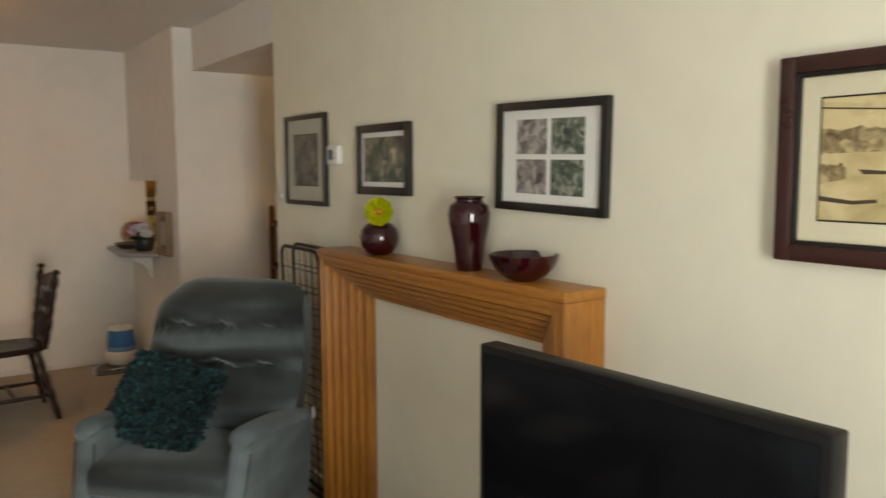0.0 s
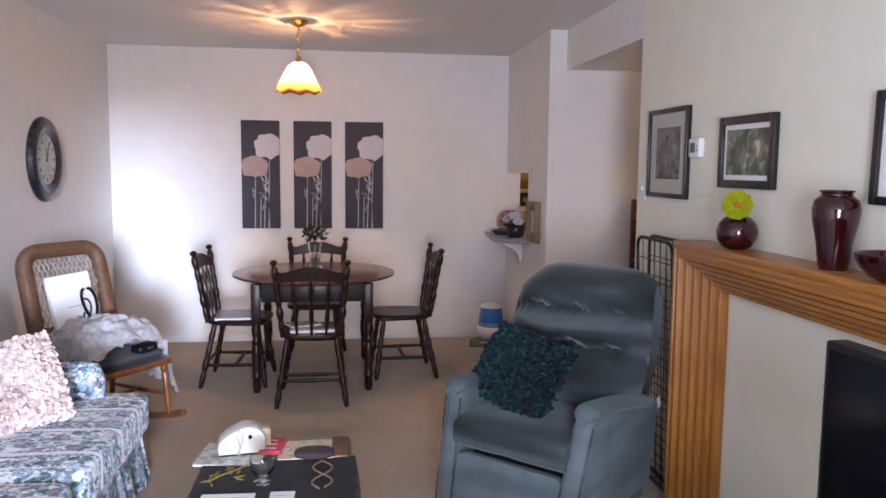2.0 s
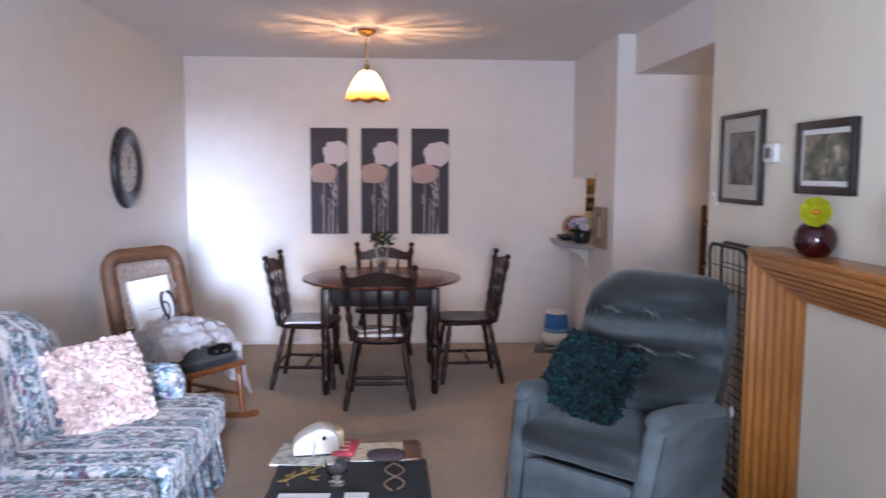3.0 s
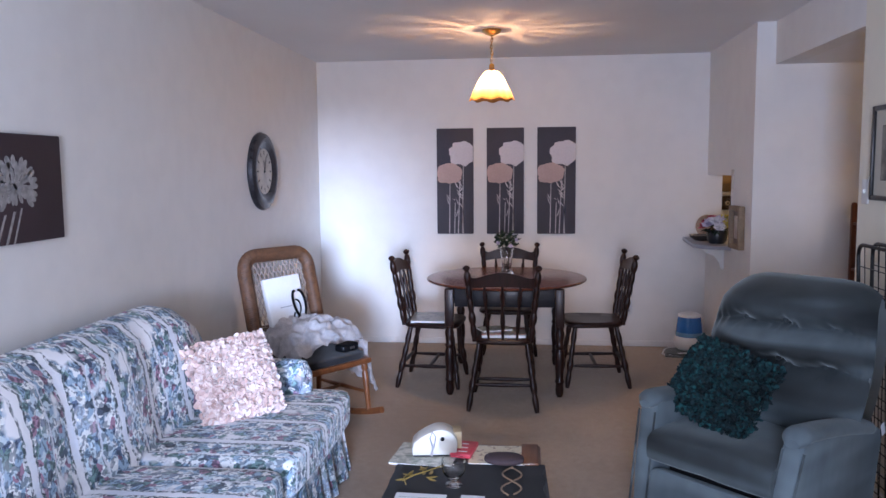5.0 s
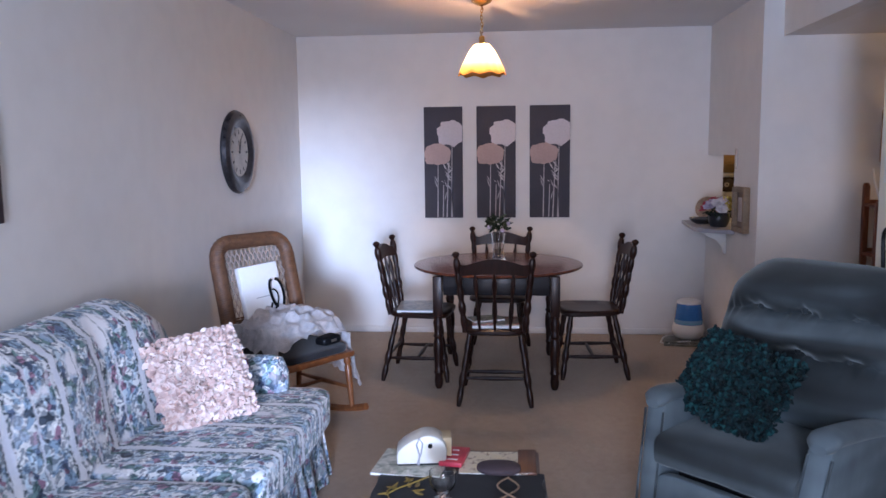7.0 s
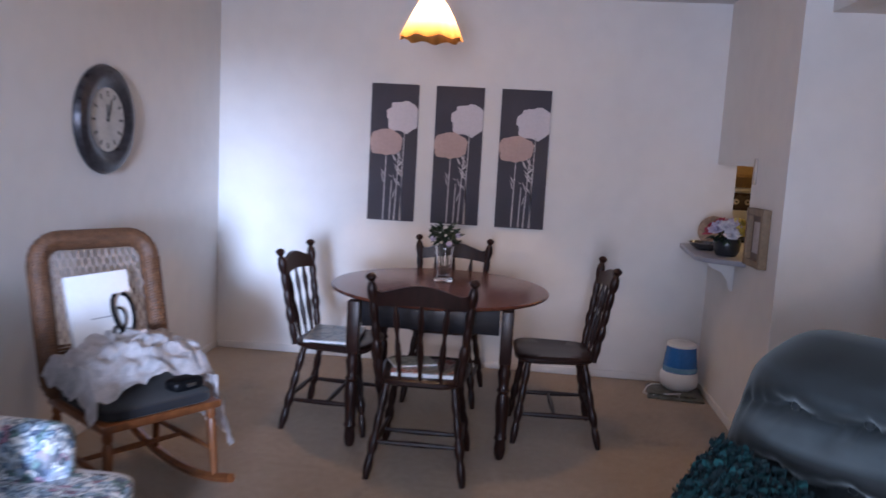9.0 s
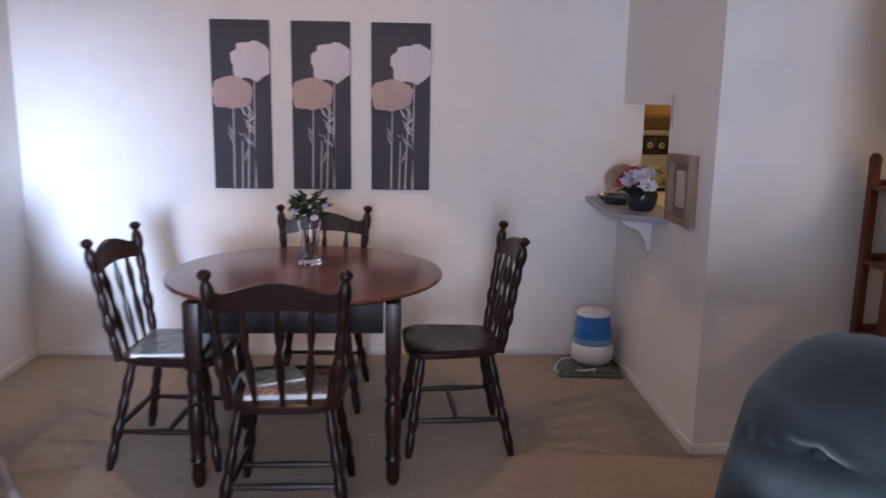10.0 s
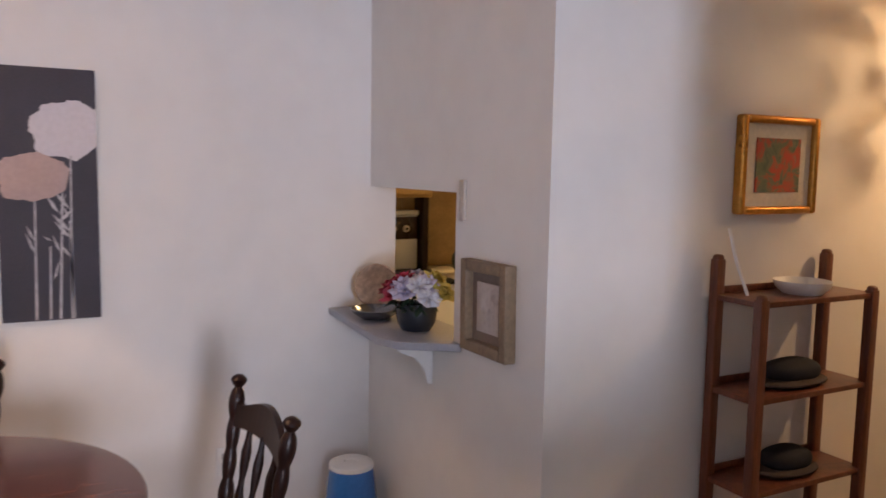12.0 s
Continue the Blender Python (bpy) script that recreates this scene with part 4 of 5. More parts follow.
for s in (-1, 1):
    part("front_leg", turned((s * 0.225, -0.41, 0.065), (s * 0.215, -0.385, 0.37), ROCKLEG), ROCKWOOD, rk)
    part("rear_leg", turned((s * 0.225, 0.06, 0.06), (s * 0.215, 0.03, 0.37), ROCKLEG), ROCKWOOD, rk)
    pts = [Vector((s * 0.228, -0.52 + 0.90 * k / 16, 0.034 + 0.10 * ((k / 16 - 0.45) / 0.55) ** 2)) for k in range(17)]
    part("rocker_runner", tube(pts, 0.021, 6), ROCKWOOD, rk)
    part("stretcher", turned((s * 0.222, -0.40, 0.19), (s * 0.222, 0.05, 0.19), RUNG, 8), ROCKWOOD, rk)
part("stretcher", turned((-0.222, -0.17, 0.19), (0.222, -0.17, 0.19), RUNG, 8), ROCKWOOD, rk)

# white paper bag leaning on the rocker's back
bag = thing("paper_bag", "white paper bag with a black cord handle on the rocking chair", "bag", ROCK @ pose(-0.025, 0.03, 0.490, -12, -3, 0))
part("bag_body", box(-0.130, 0.130, -0.062, -0.022, 0.0, 0.385, 0.006), WHITEPAPER, bag)
part("handle", tube([(0.075 + 0.045 * math.sin(a * 0.9), -0.085 - 0.008 * math.cos(a), 0.20 + 0.085 * math.cos(a)) for a in [k * 0.35 for k in range(19)]], 0.0085, 6), BLACKPLASTIC, bag, "black cord handle")
part("handle", tube([(0.055 + 0.03 * math.sin(a), -0.078, 0.17 + 0.06 * math.cos(a * 0.8)) for a in [k * 0.35 for k in range(17)]], 0.005, 6), BLACKPLASTIC, bag, "black cord handle")
# flat grey strip that draws the shade of a fold across the bag
part("crease_shade", box(-0.05, 0.05, -0.0635, -0.0620, 0.198, 0.202), GREYLAM, bag)


# fleece thrown over the seat, hanging at one side
def fleece(u, v):
    x = -0.32 + 0.84 * u
    y = -0.39 + 0.42 * v
    ridge = 1 - abs(noise.noise(Vector((x * 4 + y * 3, y * 8 - x * 2, 3.1)))) * 2
    puff = noise.voronoi(Vector((x * 15, y * 17 + 0.6 * math.sin(x * 9), 1.5)))[0][0]
    z = 0.572 + 0.034 * ridge + 0.050 * (0.5 - puff ** 1.3)
    z += 0.035 * math.sin(x * 9 + 1.2)
    z -= 0.09 * max(0, (0.40 - v) / 0.40) ** 1.6
    if x > 0.245:
        d = x - 0.245
        z -= 1.25 * d
        x = 0.245 + 0.30 * d + 0.03 * math.sin(v * 13) * min(1, d * 8)
        y += 0.10 * d
    if x < -0.24:
        d = -0.24 - x
        z -= 1.1 * d
        x = -0.24 - 0.45 * d
    return Vector((x + 0.02 * noise.noise(Vector((u * 14, v * 9, 0))), y + 0.03 * noise.noise(Vector((u * 9, v * 9, 5))), z))


bm = surf(fleece, 110, 70)
bmesh.ops.solidify(bm, geom=bm.faces[:], thickness=0.022)
single("blanket", bm, BLANKET, "crumpled grey fleece blanket thrown over the rocking chair", "blanket", ROCK)
bk = thing("small_bag", "small dark bag lying on the rocking chair seat", "bag", ROCK @ pose(0.13, -0.33, 0.445, 0, 0, 8))
part("body", moved(cushion(0.15, 0.09, 0.05, 0.5, 14, 0.004), Matrix.Translation((0, 0, 0.025))), BLACKPLASTIC, bk)
part("clasp", box(-0.02, 0.02, -0.047, -0.040, 0.02, 0.034, 0.002), plain("steel", (0.5, 0.5, 0.5), 0.3, metal=1), bk)

# coffee table with a black cloth
ct = thing("coffee_table", "low brown wooden coffee table", "table", pose(1.615, 3.70, 0))
part("tabletop", box(-0.27, 0.265, -0.56, 0.50, 0.385, 0.410, 0.006), wood("coffee_table_wood", (0.085, 0.032, 0.014), (0.17, 0.065, 0.03), 0.3, axis=1), ct)
for x in (-0.23, 0.225):
    for y in (-0.51, 0.45):
        part("leg", box(x - 0.025, x + 0.025, y - 0.025, y + 0.025, 0, 0.385, 0.004), DARKWOOD, ct)
part("lower_shelf", box(-0.23, 0.225, -0.49, 0.43, 0.12, 0.14, 0.004), DARKWOOD, ct)


def cloth(u, v):
    x = -0.36 + 0.725 * u
    y = -0.58 + 0.875 * v
    z = 0.4145 + 0.0025 * noise.noise(Vector((x * 9, y * 9, 1)))
    if abs(x) > 0.274:
        d = abs(x) - 0.274
        z -= d * 1.5
        x = math.copysign(0.274 + 0.22 * d + 0.006 * math.sin(v * 40), x)
    return Vector((x, y, z))


bm = surf(cloth, 40, 30)
bmesh.ops.solidify(bm, geom=bm.faces[:], thickness=0.002)
single("table_cloth", bm, BLACKCLOTH, "black cloth runner with gold embroidery on the coffee table", "cloth", pose(1.615, 3.70, 0))
GOLDTHREAD = plain("gold_thread", (0.26, 0.18, 0.04), 0.5, var=0.2)
TANTHREAD = plain("tan_cord", (0.25, 0.17, 0.11), 0.6, var=0.2)
emb = thing("embroidery", "gold thread flower lying on the black cloth", "embroidery", pose(1.44, 3.85, 0.418) @ Matrix.Diagonal((0.8, 0.8, 1, 1)))
rng = random.Random(3)
for i in range(9):
    a = i * 40 + rng.uniform(-10, 10)
    part("thread_leaf", moved(leaf_blade(0.055, 0.02, 0.05), pose(0.05 * math.cos(i), 0.055 * math.sin(i * 1.7), 0.002, 0, 0, a)), GOLDTHREAD, emb)
part("thread_stem", tube([(-0.06, -0.08, 0.002), (-0.02, -0.02, 0.003), (0.03, 0.03, 0.003), (0.09, 0.10, 0.003)], 0.003, 5), GOLDTHREAD, emb)
part("thread_stem", tube([(-0.04, -0.12, 0.002), (-0.06, -0.05, 0.003), (-0.03, 0.03, 0.003)], 0.003, 5), GOLDTHREAD, emb)
pts = [(1.775 + 0.034 * math.sin(k * 0.25), 3.935 - 0.0100 * k, 0.4195 + 0.002 * (k % 2)) for k in range(25)]
single("cord_necklace", tube(pts, 0.0035, 6), TANTHREAD, "tan twisted cord lying on the black cloth", "cord")
single("cord_necklace", tube([(1.775 - 0.034 * math.sin(k * 0.25), 3.935 - 0.0100 * k, 0.4235) for k in range(25)], 0.0035, 6), TANTHREAD, "tan twisted cord lying on the black cloth", "cord")
gl = thing("goblet", "clear footed glass goblet on the black cloth", "glass", pose(1.575, 3.765, 0.419))
part("glass", lathe([(0, 0), (0.030, 0), (0.030, 0.004), (0.012, 0.010), (0.010, 0.018), (0.022, 0.026), (0.037, 0.044), (0.043, 0.066), (0.042, 0.092), (0.0395, 0.092), (0.0405, 0.066), (0.034, 0.046), (0.018, 0.030), (0, 0.027)], 28), CLEAR, gl)
for x0, x1, tone in ((1.385, 1.557, "white"), (1.605, 1.685, "cream")):
    sheet = thing("paper_sheet", tone + " printed paper lying on the black cloth", "paper", pose((x0 + x1) / 2, 3.56, 0.4185, 0, 0, -2))
    part("sheet", box(-(x1 - x0) / 2, (x1 - x0) / 2, -0.13, 0.118, 0, 0.003), WHITEPAPER, sheet)
    for k in range(4):
        part("rule_line", box(-(x1 - x0) / 2 + 0.012, (x1 - x0) / 2 - 0.012, 0.085 - 0.045 * k, 0.087 - 0.045 * k, 0.003, 0.0034), GREYLAM, sheet)
magazine(1.44, 4.05, 0.411, 0.24, 0.22, -6, COVER_C, "printed place mat on the coffee table", 0.008, "place_mat")
magazine(1.72, 4.07, 0.411, 0.23, 0.19, 2, COVER_D, "cream floral place mat on the coffee table", 0.008, "place_mat")
part("tray_edge", box(0.19, 0.255, 0.28, 0.49, 0.4105, 0.422, 0.004), wood("tray_wood", (0.10, 0.035, 0.015), (0.19, 0.07, 0.03), 0.35), ct)
pk = thing("card_packet", "red and white card packet on the coffee table", "packet", pose(1.585, 4.09, 0.420, 0, 0, -8))
part("box", box(-0.04, 0.04, -0.075, 0.075, 0, 0.016, 0.002), plain("red_card", (0.60, 0.045, 0.075), 0.4), pk)
for i in range(3):
    part("print_bar", box(-0.016, 0.020 - 0.006 * i, -0.05 + 0.042 * i, -0.040 + 0.042 * i, 0.016, 0.0164), WHITEPAPER, pk)
# white device with a sloped top
dv = thing("desk_device", "white rounded plastic device with a loop of cord", "device", pose(1.47, 4.07, 0.420, 0, 0, 8))
prof = [(-0.085, 0), (0.085, 0)] + [(0.022 + 0.066 * math.cos(q), 0.050 + 0.066 * math.sin(q)) for q in [k * math.pi / 18 for k in range(12)]] + [(-0.030, 0.098), (-0.060, 0.078), (-0.082, 0.055), (-0.087, 0.030)]
bm = prism(prof, -0.05, 0.05, 0.010)
part("casing", moved(bm, Matrix.Translation((0, 0, 0.004)) @ Matrix.Diagonal((1, 1, 0.88, 1)) @ pose(0, 0, 0, 90)), plain("ivory_plastic", (0.60, 0.58, 0.52), 0.4, var=0.03, bump=0.03), dv)
part("foot", box(-0.080, 0.080, -0.046, 0.046, 0, 0.006), BLACKPLASTIC, dv)
part("dial", moved(lathe([(0, 0), (0.008, 0), (0.008, 0.005), (0, 0.005)], 14), Matrix.Translation((0.030, -0.050, 0.070)) @ pose(0, 0, 0, 90)), BLACKPLASTIC, dv)
part("cord", tube([(-0.010, -0.060, 0.005), (-0.008, -0.056, 0.04), (-0.018, -0.054, 0.075), (-0.008, -0.054, 0.098), (0.004, -0.054, 0.080), (-0.002, -0.056, 0.045), (-0.016, -0.062, 0.010)], 0.003, 6), GREYLAM, dv)
part("card", box(0.055, 0.105, -0.02, 0.06, 0.02, 0.085, 0.002), plain("tan_card", (0.50, 0.38, 0.22), 0.7), dv)
bd = thing("pouch", "round dark purple pouch on the place mat", "pouch", pose(1.74, 3.985, 0.420))
part("body", moved(cushion(0.15, 0.10, 0.034, 0.8, 14, 0.004), Matrix.Translation((0, 0, 0.015))), plain("purple_cloth", (0.060, 0.040, 0.045), 0.8), bd)

# ---- east wall ----
FX = 3.255
mt = thing("mantel", "golden oak mantel surround with stepped flutes on the wall", "mantel")
Y0, Y1, ZT = 2.812, 4.315, 1.192
STEPS = 6


def level(i):
    """Inset on the leg, inset on the header and depth of step i: outer front edge to inner edge at the wall."""
    k = i / STEPS
    return 0.025 + 0.190 * k, 0.025 + 0.142 * k, FX + 0.004 + (RIGHT - 0.025 - FX) * k


for nm, s in (("left_leg", 1), ("right_leg", -1)):
    ye = Y1 if s > 0 else Y0
    leg = part("leg", box(FX, RIGHT, min(ye, ye - s * 0.024), max(ye, ye - s * 0.024), 0, ZT - 0.03, 0.003), OAK_V, mt)
    for i in range(STEPS):
        d, e, x = level(i)
        d2 = level(i + 1)[0]
        part("flute", box(x, RIGHT - 0.002, min(ye - s * d, ye - s * (d2 - 0.003)), max(ye - s * d, ye - s * (d2 - 0.003)), 0, ZT - 0.03 - e + 0.006, 0.003), OAK_V, leg)
hd = part("header", box(FX + 0.002, RIGHT, Y0 + 0.025, Y1 - 0.025, ZT - 0.055, ZT - 0.03, 0.002), OAK, mt)
for i in range(STEPS):
    d, e, x = level(i)
    d2, e2, _ = level(i + 1)
    part("flute", box(x, RIGHT - 0.002, Y0 + d2, Y1 - d2, ZT - 0.03 - e2 + 0.007, ZT - 0.03 - e, 0.003), OAK, hd)
part("shelf", box(FX - 0.002, RIGHT, Y0 - 0.002, Y1 + 0.002, ZT - 0.0295, ZT, 0.003), OAK, mt)

vz = thing("tall_vase", "tall glossy dark maroon vase on the mantel", "vase", pose(3.333, 3.345, ZT))
part("body", lathe([(0, 0), (0.040, 0), (0.044, 0.01), (0.052, 0.08), (0.066, 0.15), (0.070, 0.185), (0.062, 0.212), (0.045, 0.226), (0.044, 0.232), (0.050, 0.238), (0.049, 0.242), (0.040, 0.236), (0.036, 0.2), (0, 0.18)], 40), MAROON, vz)
ba = thing("round_vase", "round maroon vase with a lime glass flower on the mantel", "vase", pose(3.333, 3.93, ZT))
part("body", lathe([(0, 0), (0.034, 0), (0.055, 0.012), (0.071, 0.036), (0.077, 0.066), (0.070, 0.097), (0.050, 0.120), (0.028, 0.129), (0.022, 0.126), (0, 0.112)], 36), MAROON, ba)
fl = bmesh.new()
for k in range(2):
    def disc(u, v, k=k):
        a = 2 * math.pi * u
        r = (0.054 - 0.016 * k) * v * (1 + 0.035 * math.cos(a * 9 + k))
        return Vector((r * math.cos(a), r * math.sin(a), 0.018 * v * v + 0.004 * math.cos(a * 9) * v + 0.007 * k))
    d = surf(disc, 48, 5, wrap_u=True)
    bmesh.ops.solidify(d, geom=d.faces[:], thickness=0.004)
    join(fl, d)
fm = facing((-0.022, -0.036, 0.168), (-0.52, -0.84, 0.14), (0.84, -0.52, 0))
part("glass_flower", moved(fl, fm), LIME, ba, "lime green glass flower")
part("flower_centre", moved(cushion(0.024, 0.024, 0.020, 1, 8), fm @ Matrix.Translation((0, 0, 0.016))), plain("orange_glass", (0.55, 0.16, 0.01), 0.2), ba)
part("flower_stem", tube([(0, 0, 0.10), (-0.01, 0, 0.14), (-0.024, -0.008, 0.163)], 0.004, 6), LIME, ba)
bw = thing("bowl", "wide glossy maroon bowl on the mantel", "bowl", pose(3.320, 3.055, ZT) @ Matrix.Diagonal((0.92, 0.92, 0.95, 1)))
part("body", lathe([(0, 0), (0.040, 0), (0.048, 0.005), (0.076, 0.020), (0.098, 0.042), (0.109, 0.064), (0.113, 0.082), (0.111, 0.085), (0.106, 0.082), (0.101, 0.066), (0.089, 0.044), (0.065, 0.026), (0.025, 0.018), (0, 0.017)], 56), MAROON, bw)


def framed(name, y0, y1, z0, z1, fw, frame_mat, mat_mat, mw, inner_mat, label, depth=0.024, tilt=0.0, photos=None, line=None):
    """A framed picture on the east wall: y0 < y1."""
    w, h = y1 - y0, z1 - z0
    t = thing(name, label, "picture", pose(RIGHT, (y0 + y1) / 2, (z0 + z1) / 2, 0, 0, -90) @ pose(0, 0, 0, 0, tilt, 0))
    a, b = w / 2, h / 2
    for s in (-1, 1):
        part("frame_side", box(s * a - (fw if s > 0 else 0), s * a + (0 if s > 0 else fw), -depth, 0, -b, b, 0.004), frame_mat, t)
        part("frame_rail", box(-a + fw, a - fw, -depth, 0, s * b - (fw if s > 0 else 0), s * b + (0 if s > 0 else fw), 0.004), frame_mat, t)
    part("mat", box(-a + fw, a - fw, -depth * 0.45, -0.002, -b + fw, b - fw), mat_mat, t)
    for px0, px1, pz0, pz1, pm in (photos or [(-a + fw + mw, a - fw - mw, -b + fw + mw, b - fw - mw, inner_mat)]):
        if line:
            part("mat_line", box(px0 - 0.004, px1 + 0.004, -depth * 0.45 - 0.0008, -depth * 0.45, pz0 - 0.004, pz1 + 0.004), line, t)
        part("photo", box(px0, px1, -depth * 0.45 - 0.0018, -depth * 0.45 - (0.0008 if line else 0), pz0, pz1), pm, t)
    return t


GREYPHOTO = picture_mat("grey_photo", [(0.3, (0.03, 0.03, 0.028)), (0.5, (0.14, 0.13, 0.115)), (0.7, (0.24, 0.22, 0.19))], 18)
GREENPHOTO = picture_mat("garden_photo", [(0.3, (0.02, 0.022, 0.03)), (0.45, (0.07, 0.09, 0.06)), (0.58, (0.22, 0.20, 0.15)), (0.66, (0.46, 0.40, 0.30))], 17)
PHOTO_A = picture_mat("faded_photo", [(0.3, (0.06, 0.05, 0.05)), (0.5, (0.24, 0.21, 0.20)), (0.62, (0.42, 0.38, 0.36))], 34)
PHOTO_B = picture_mat("green_photo", [(0.3, (0.02, 0.03, 0.025)), (0.5, (0.09, 0.12, 0.09)), (0.62, (0.34, 0.33, 0.28))], 34)
SEPIA = picture_mat("sepia_landscape", [(0.25, (0.36, 0.27, 0.13)), (0.42, (0.52, 0.41, 0.21)), (0.55, (0.62, 0.50, 0.28)), (0.75, (0.68, 0.57, 0.34))], 9, 7, stretch=(1, 1, 2.2))
framed("framed_picture", 4.515, 4.962, 1.355, 1.780, 0.022, BLACKFRAME, MATGREY, 0.072, GREYPHOTO, "black framed grey photograph with a wide mat", line=BLACKFRAME)
framed("framed_picture", 3.803, 4.215, 1.420, 1.702, 0.032, BLACKFRAME, MATWHITE, 0.020, GREENPHOTO, "black framed garden photograph with a white mat")
ph = []
for sx in (-1, 1):
    for sz in (-1, 1):
        cx, cz = sx * 0.078 - 0.0, sz * 0.060
        ph.append((cx - 0.068, cx + 0.068, cz - 0.052, cz + 0.052, PHOTO_A if sx < 0 else PHOTO_B))
framed("framed_picture", 2.797, 3.278, 1.390, 1.722, 0.026, BLACKFRAME, MATWHITE, 0.05, PHOTO_A, "black framed set of four photographs", tilt=1.2, photos=ph)
fp = framed("framed_picture", 1.575, 2.295, 1.322, 1.752, 0.036, MAHOGANY, plain("cream_mat_board", (0.66, 0.60, 0.44), 0.8, var=0.04), 0.055, SEPIA, "dark red framed sepia landscape with a cream mat", depth=0.030, line=BLACKFRAME)
for s in (-1, 1):
    part("inner_lip", box(s * 0.324 - 0.010, s * 0.324 + 0.010, -0.024, -0.004, -0.180, 0.180, 0.002), BLACKFRAME, fp)
    part("inner_lip", box(-0.314, 0.314, -0.024, -0.004, s * 0.180 - 0.010, s * 0.180 + 0.010, 0.002), BLACKFRAME, fp)
SEPIADARK = picture_mat("sepia_trees", [(0.32, (0.10, 0.065, 0.035)), (0.48, (0.24, 0.17, 0.09)), (0.62, (0.50, 0.39, 0.20))], 34, 7)
SEPIALINE = plain("sepia_ink", (0.07, 0.045, 0.03), 0.6, var=0.3)


def skyline(x0, x1, low, high, seed, step=40):
    top = [(x0 + (x1 - x0) * k / step, high + 0.009 * noise.noise(Vector((k * 0.45, seed, 0))) + 0.012 * noise.noise(Vector((k * 1.7, seed, 4)))) for k in range(step + 1)]
    return [(x0, low)] + top + [(x1, low + 0.010)]


for outline, mat, lift in ((skyline(-0.268, 0.268, 0.012, 0.062, 1.0), SEPIADARK, 0.0), (skyline(-0.268, -0.215, -0.050, -0.012, 5.0, 12), SEPIADARK, 0.0003),
                           ([(-0.268, -0.075), (-0.20, -0.083), (-0.15, -0.079), (-0.15, -0.086), (-0.20, -0.091), (-0.268, -0.085)], SEPIALINE, 0.0003),
                           ([(-0.19, -0.020), (-0.125, -0.024), (-0.12, -0.018), (-0.13, -0.030), (-0.18, -0.030)], SEPIALINE, 0.0003),
                           ([(-0.268, 0.104), (0.268, 0.064), (0.268, 0.067), (-0.268, 0.107)], SEPIALINE, 0.0003)):
    part("inked_shape", flat_shape(outline, -0.030 * 0.45 - 0.0018 - lift, 0.0004), mat, fp)
th = thing("thermostat", "small white wall thermostat with a grey display", "thermostat", pose(RIGHT, 4.435, 1.587, 0, 0, -90))
part("casing", box(-0.052, 0.052, -0.026, 0, -0.042, 0.042, 0.006), WHITEPLASTIC, th)
part("display", box(-0.030, 0.012, -0.0275, -0.026, -0.022, 0.022), plain("lcd_grey", (0.10, 0.11, 0.10), 0.2), th)
part("button", box(0.024, 0.040, -0.028, -0.026, 0.000, 0.012, 0.001), GREYLAM, th)
part("button", box(0.024, 0.040, -0.028, -0.026, -0.018, -0.006, 0.001), GREYLAM, th)


def wall_plate(m, label, toggle=True):
    p = thing("switch_plate" if toggle else "outlet_plate", label, "switch" if toggle else "outlet", m)
    part("plate", box(-0.036, 0.036, -0.006, 0, -0.058, 0.058, 0.003), WHITEPLASTIC, p)
    if toggle:
        part("toggle", box(-0.005, 0.005, -0.016, -0.006, -0.008, 0.012, 0.002), WHITEPLASTIC, p)
    else:
        for z in (-0.02, 0.02):
            part("socket", box(-0.014, 0.014, -0.0075, -0.006, z - 0.013, z + 0.013, 0.003), GREYLAM, p)
    return p


wall_plate(pose(RIGHT, 5.045, 1.39, 0, 0, -90), "white light switch plate beside the hallway opening")
wall_plate(pose(2.66, FAR, 0.33), "white electric outlet low on the wall", False)

# folded wire crate against the wall beside the mantel
def crate(name_pose):
    c = thing("wire_crate", "folded black wire crate leaning on the wall", "crate", name_pose)
    part("rim", tube([(x, 0, z) for x, z in rounded(-0.20, 0.20, 0.0, 1.16, 0.055)], 0.0085, 8, closed=True), METALBLACK, c)
    for i in range(1, 6):
        part("wire", tube([(-0.20 + 0.40 * i / 6, 0, 0.004), (-0.20 + 0.40 * i / 6, 0, 1.156)], 0.0022, 4), METALBLACK, c)
    for i in range(1, 12):
        part("wire", tube([(-0.198, 0, 1.16 * i / 12), (0.198, 0, 1.16 * i / 12)], 0.0026, 4), METALBLACK, c)
    return c


c1 = crate(pose(3.325, 4.565, 0.01, -2.5, 0, 90))
copy_thing(c1, pose(3.372, 4.605, 0.01, -1.0, 0, 90))

# television on a low stand in front of the mantel
TVM = pose(2.892, 2.278, 0, 0, 0, -90 + 3.3)
tv = thing("television", "flat black television with a thin bezel", "television", TVM)
part("bezel", box(-0.391, 0.391, -0.008, 0.045, 0.585, 1.135, 0.006), BLACKPLASTIC, tv)
part("screen", box(-0.374, 0.374, -0.0100, -0.0078, 0.610, 1.117), SCREEN, tv, "dark switched-off screen")
part("rear_case", box(-0.33, 0.33, 0.045, 0.085, 0.63, 1.03, 0.02), BLACKPLASTIC, tv)
part("neck", box(-0.06, 0.06, 0.0, 0.04, 0.50, 0.60, 0.008), BLACKPLASTIC, tv)
part("foot", box(-0.24, 0.24, -0.09, 0.13, 0.481, 0.50, 0.008), BLACKPLASTIC, tv)
ts = thing("tv_stand", "low dark wooden television stand", "cabinet", TVM)
part("top", box(-0.55, 0.55, -0.16, 0.24, 0.455, 0.480, 0.004), DARKWOOD, ts)
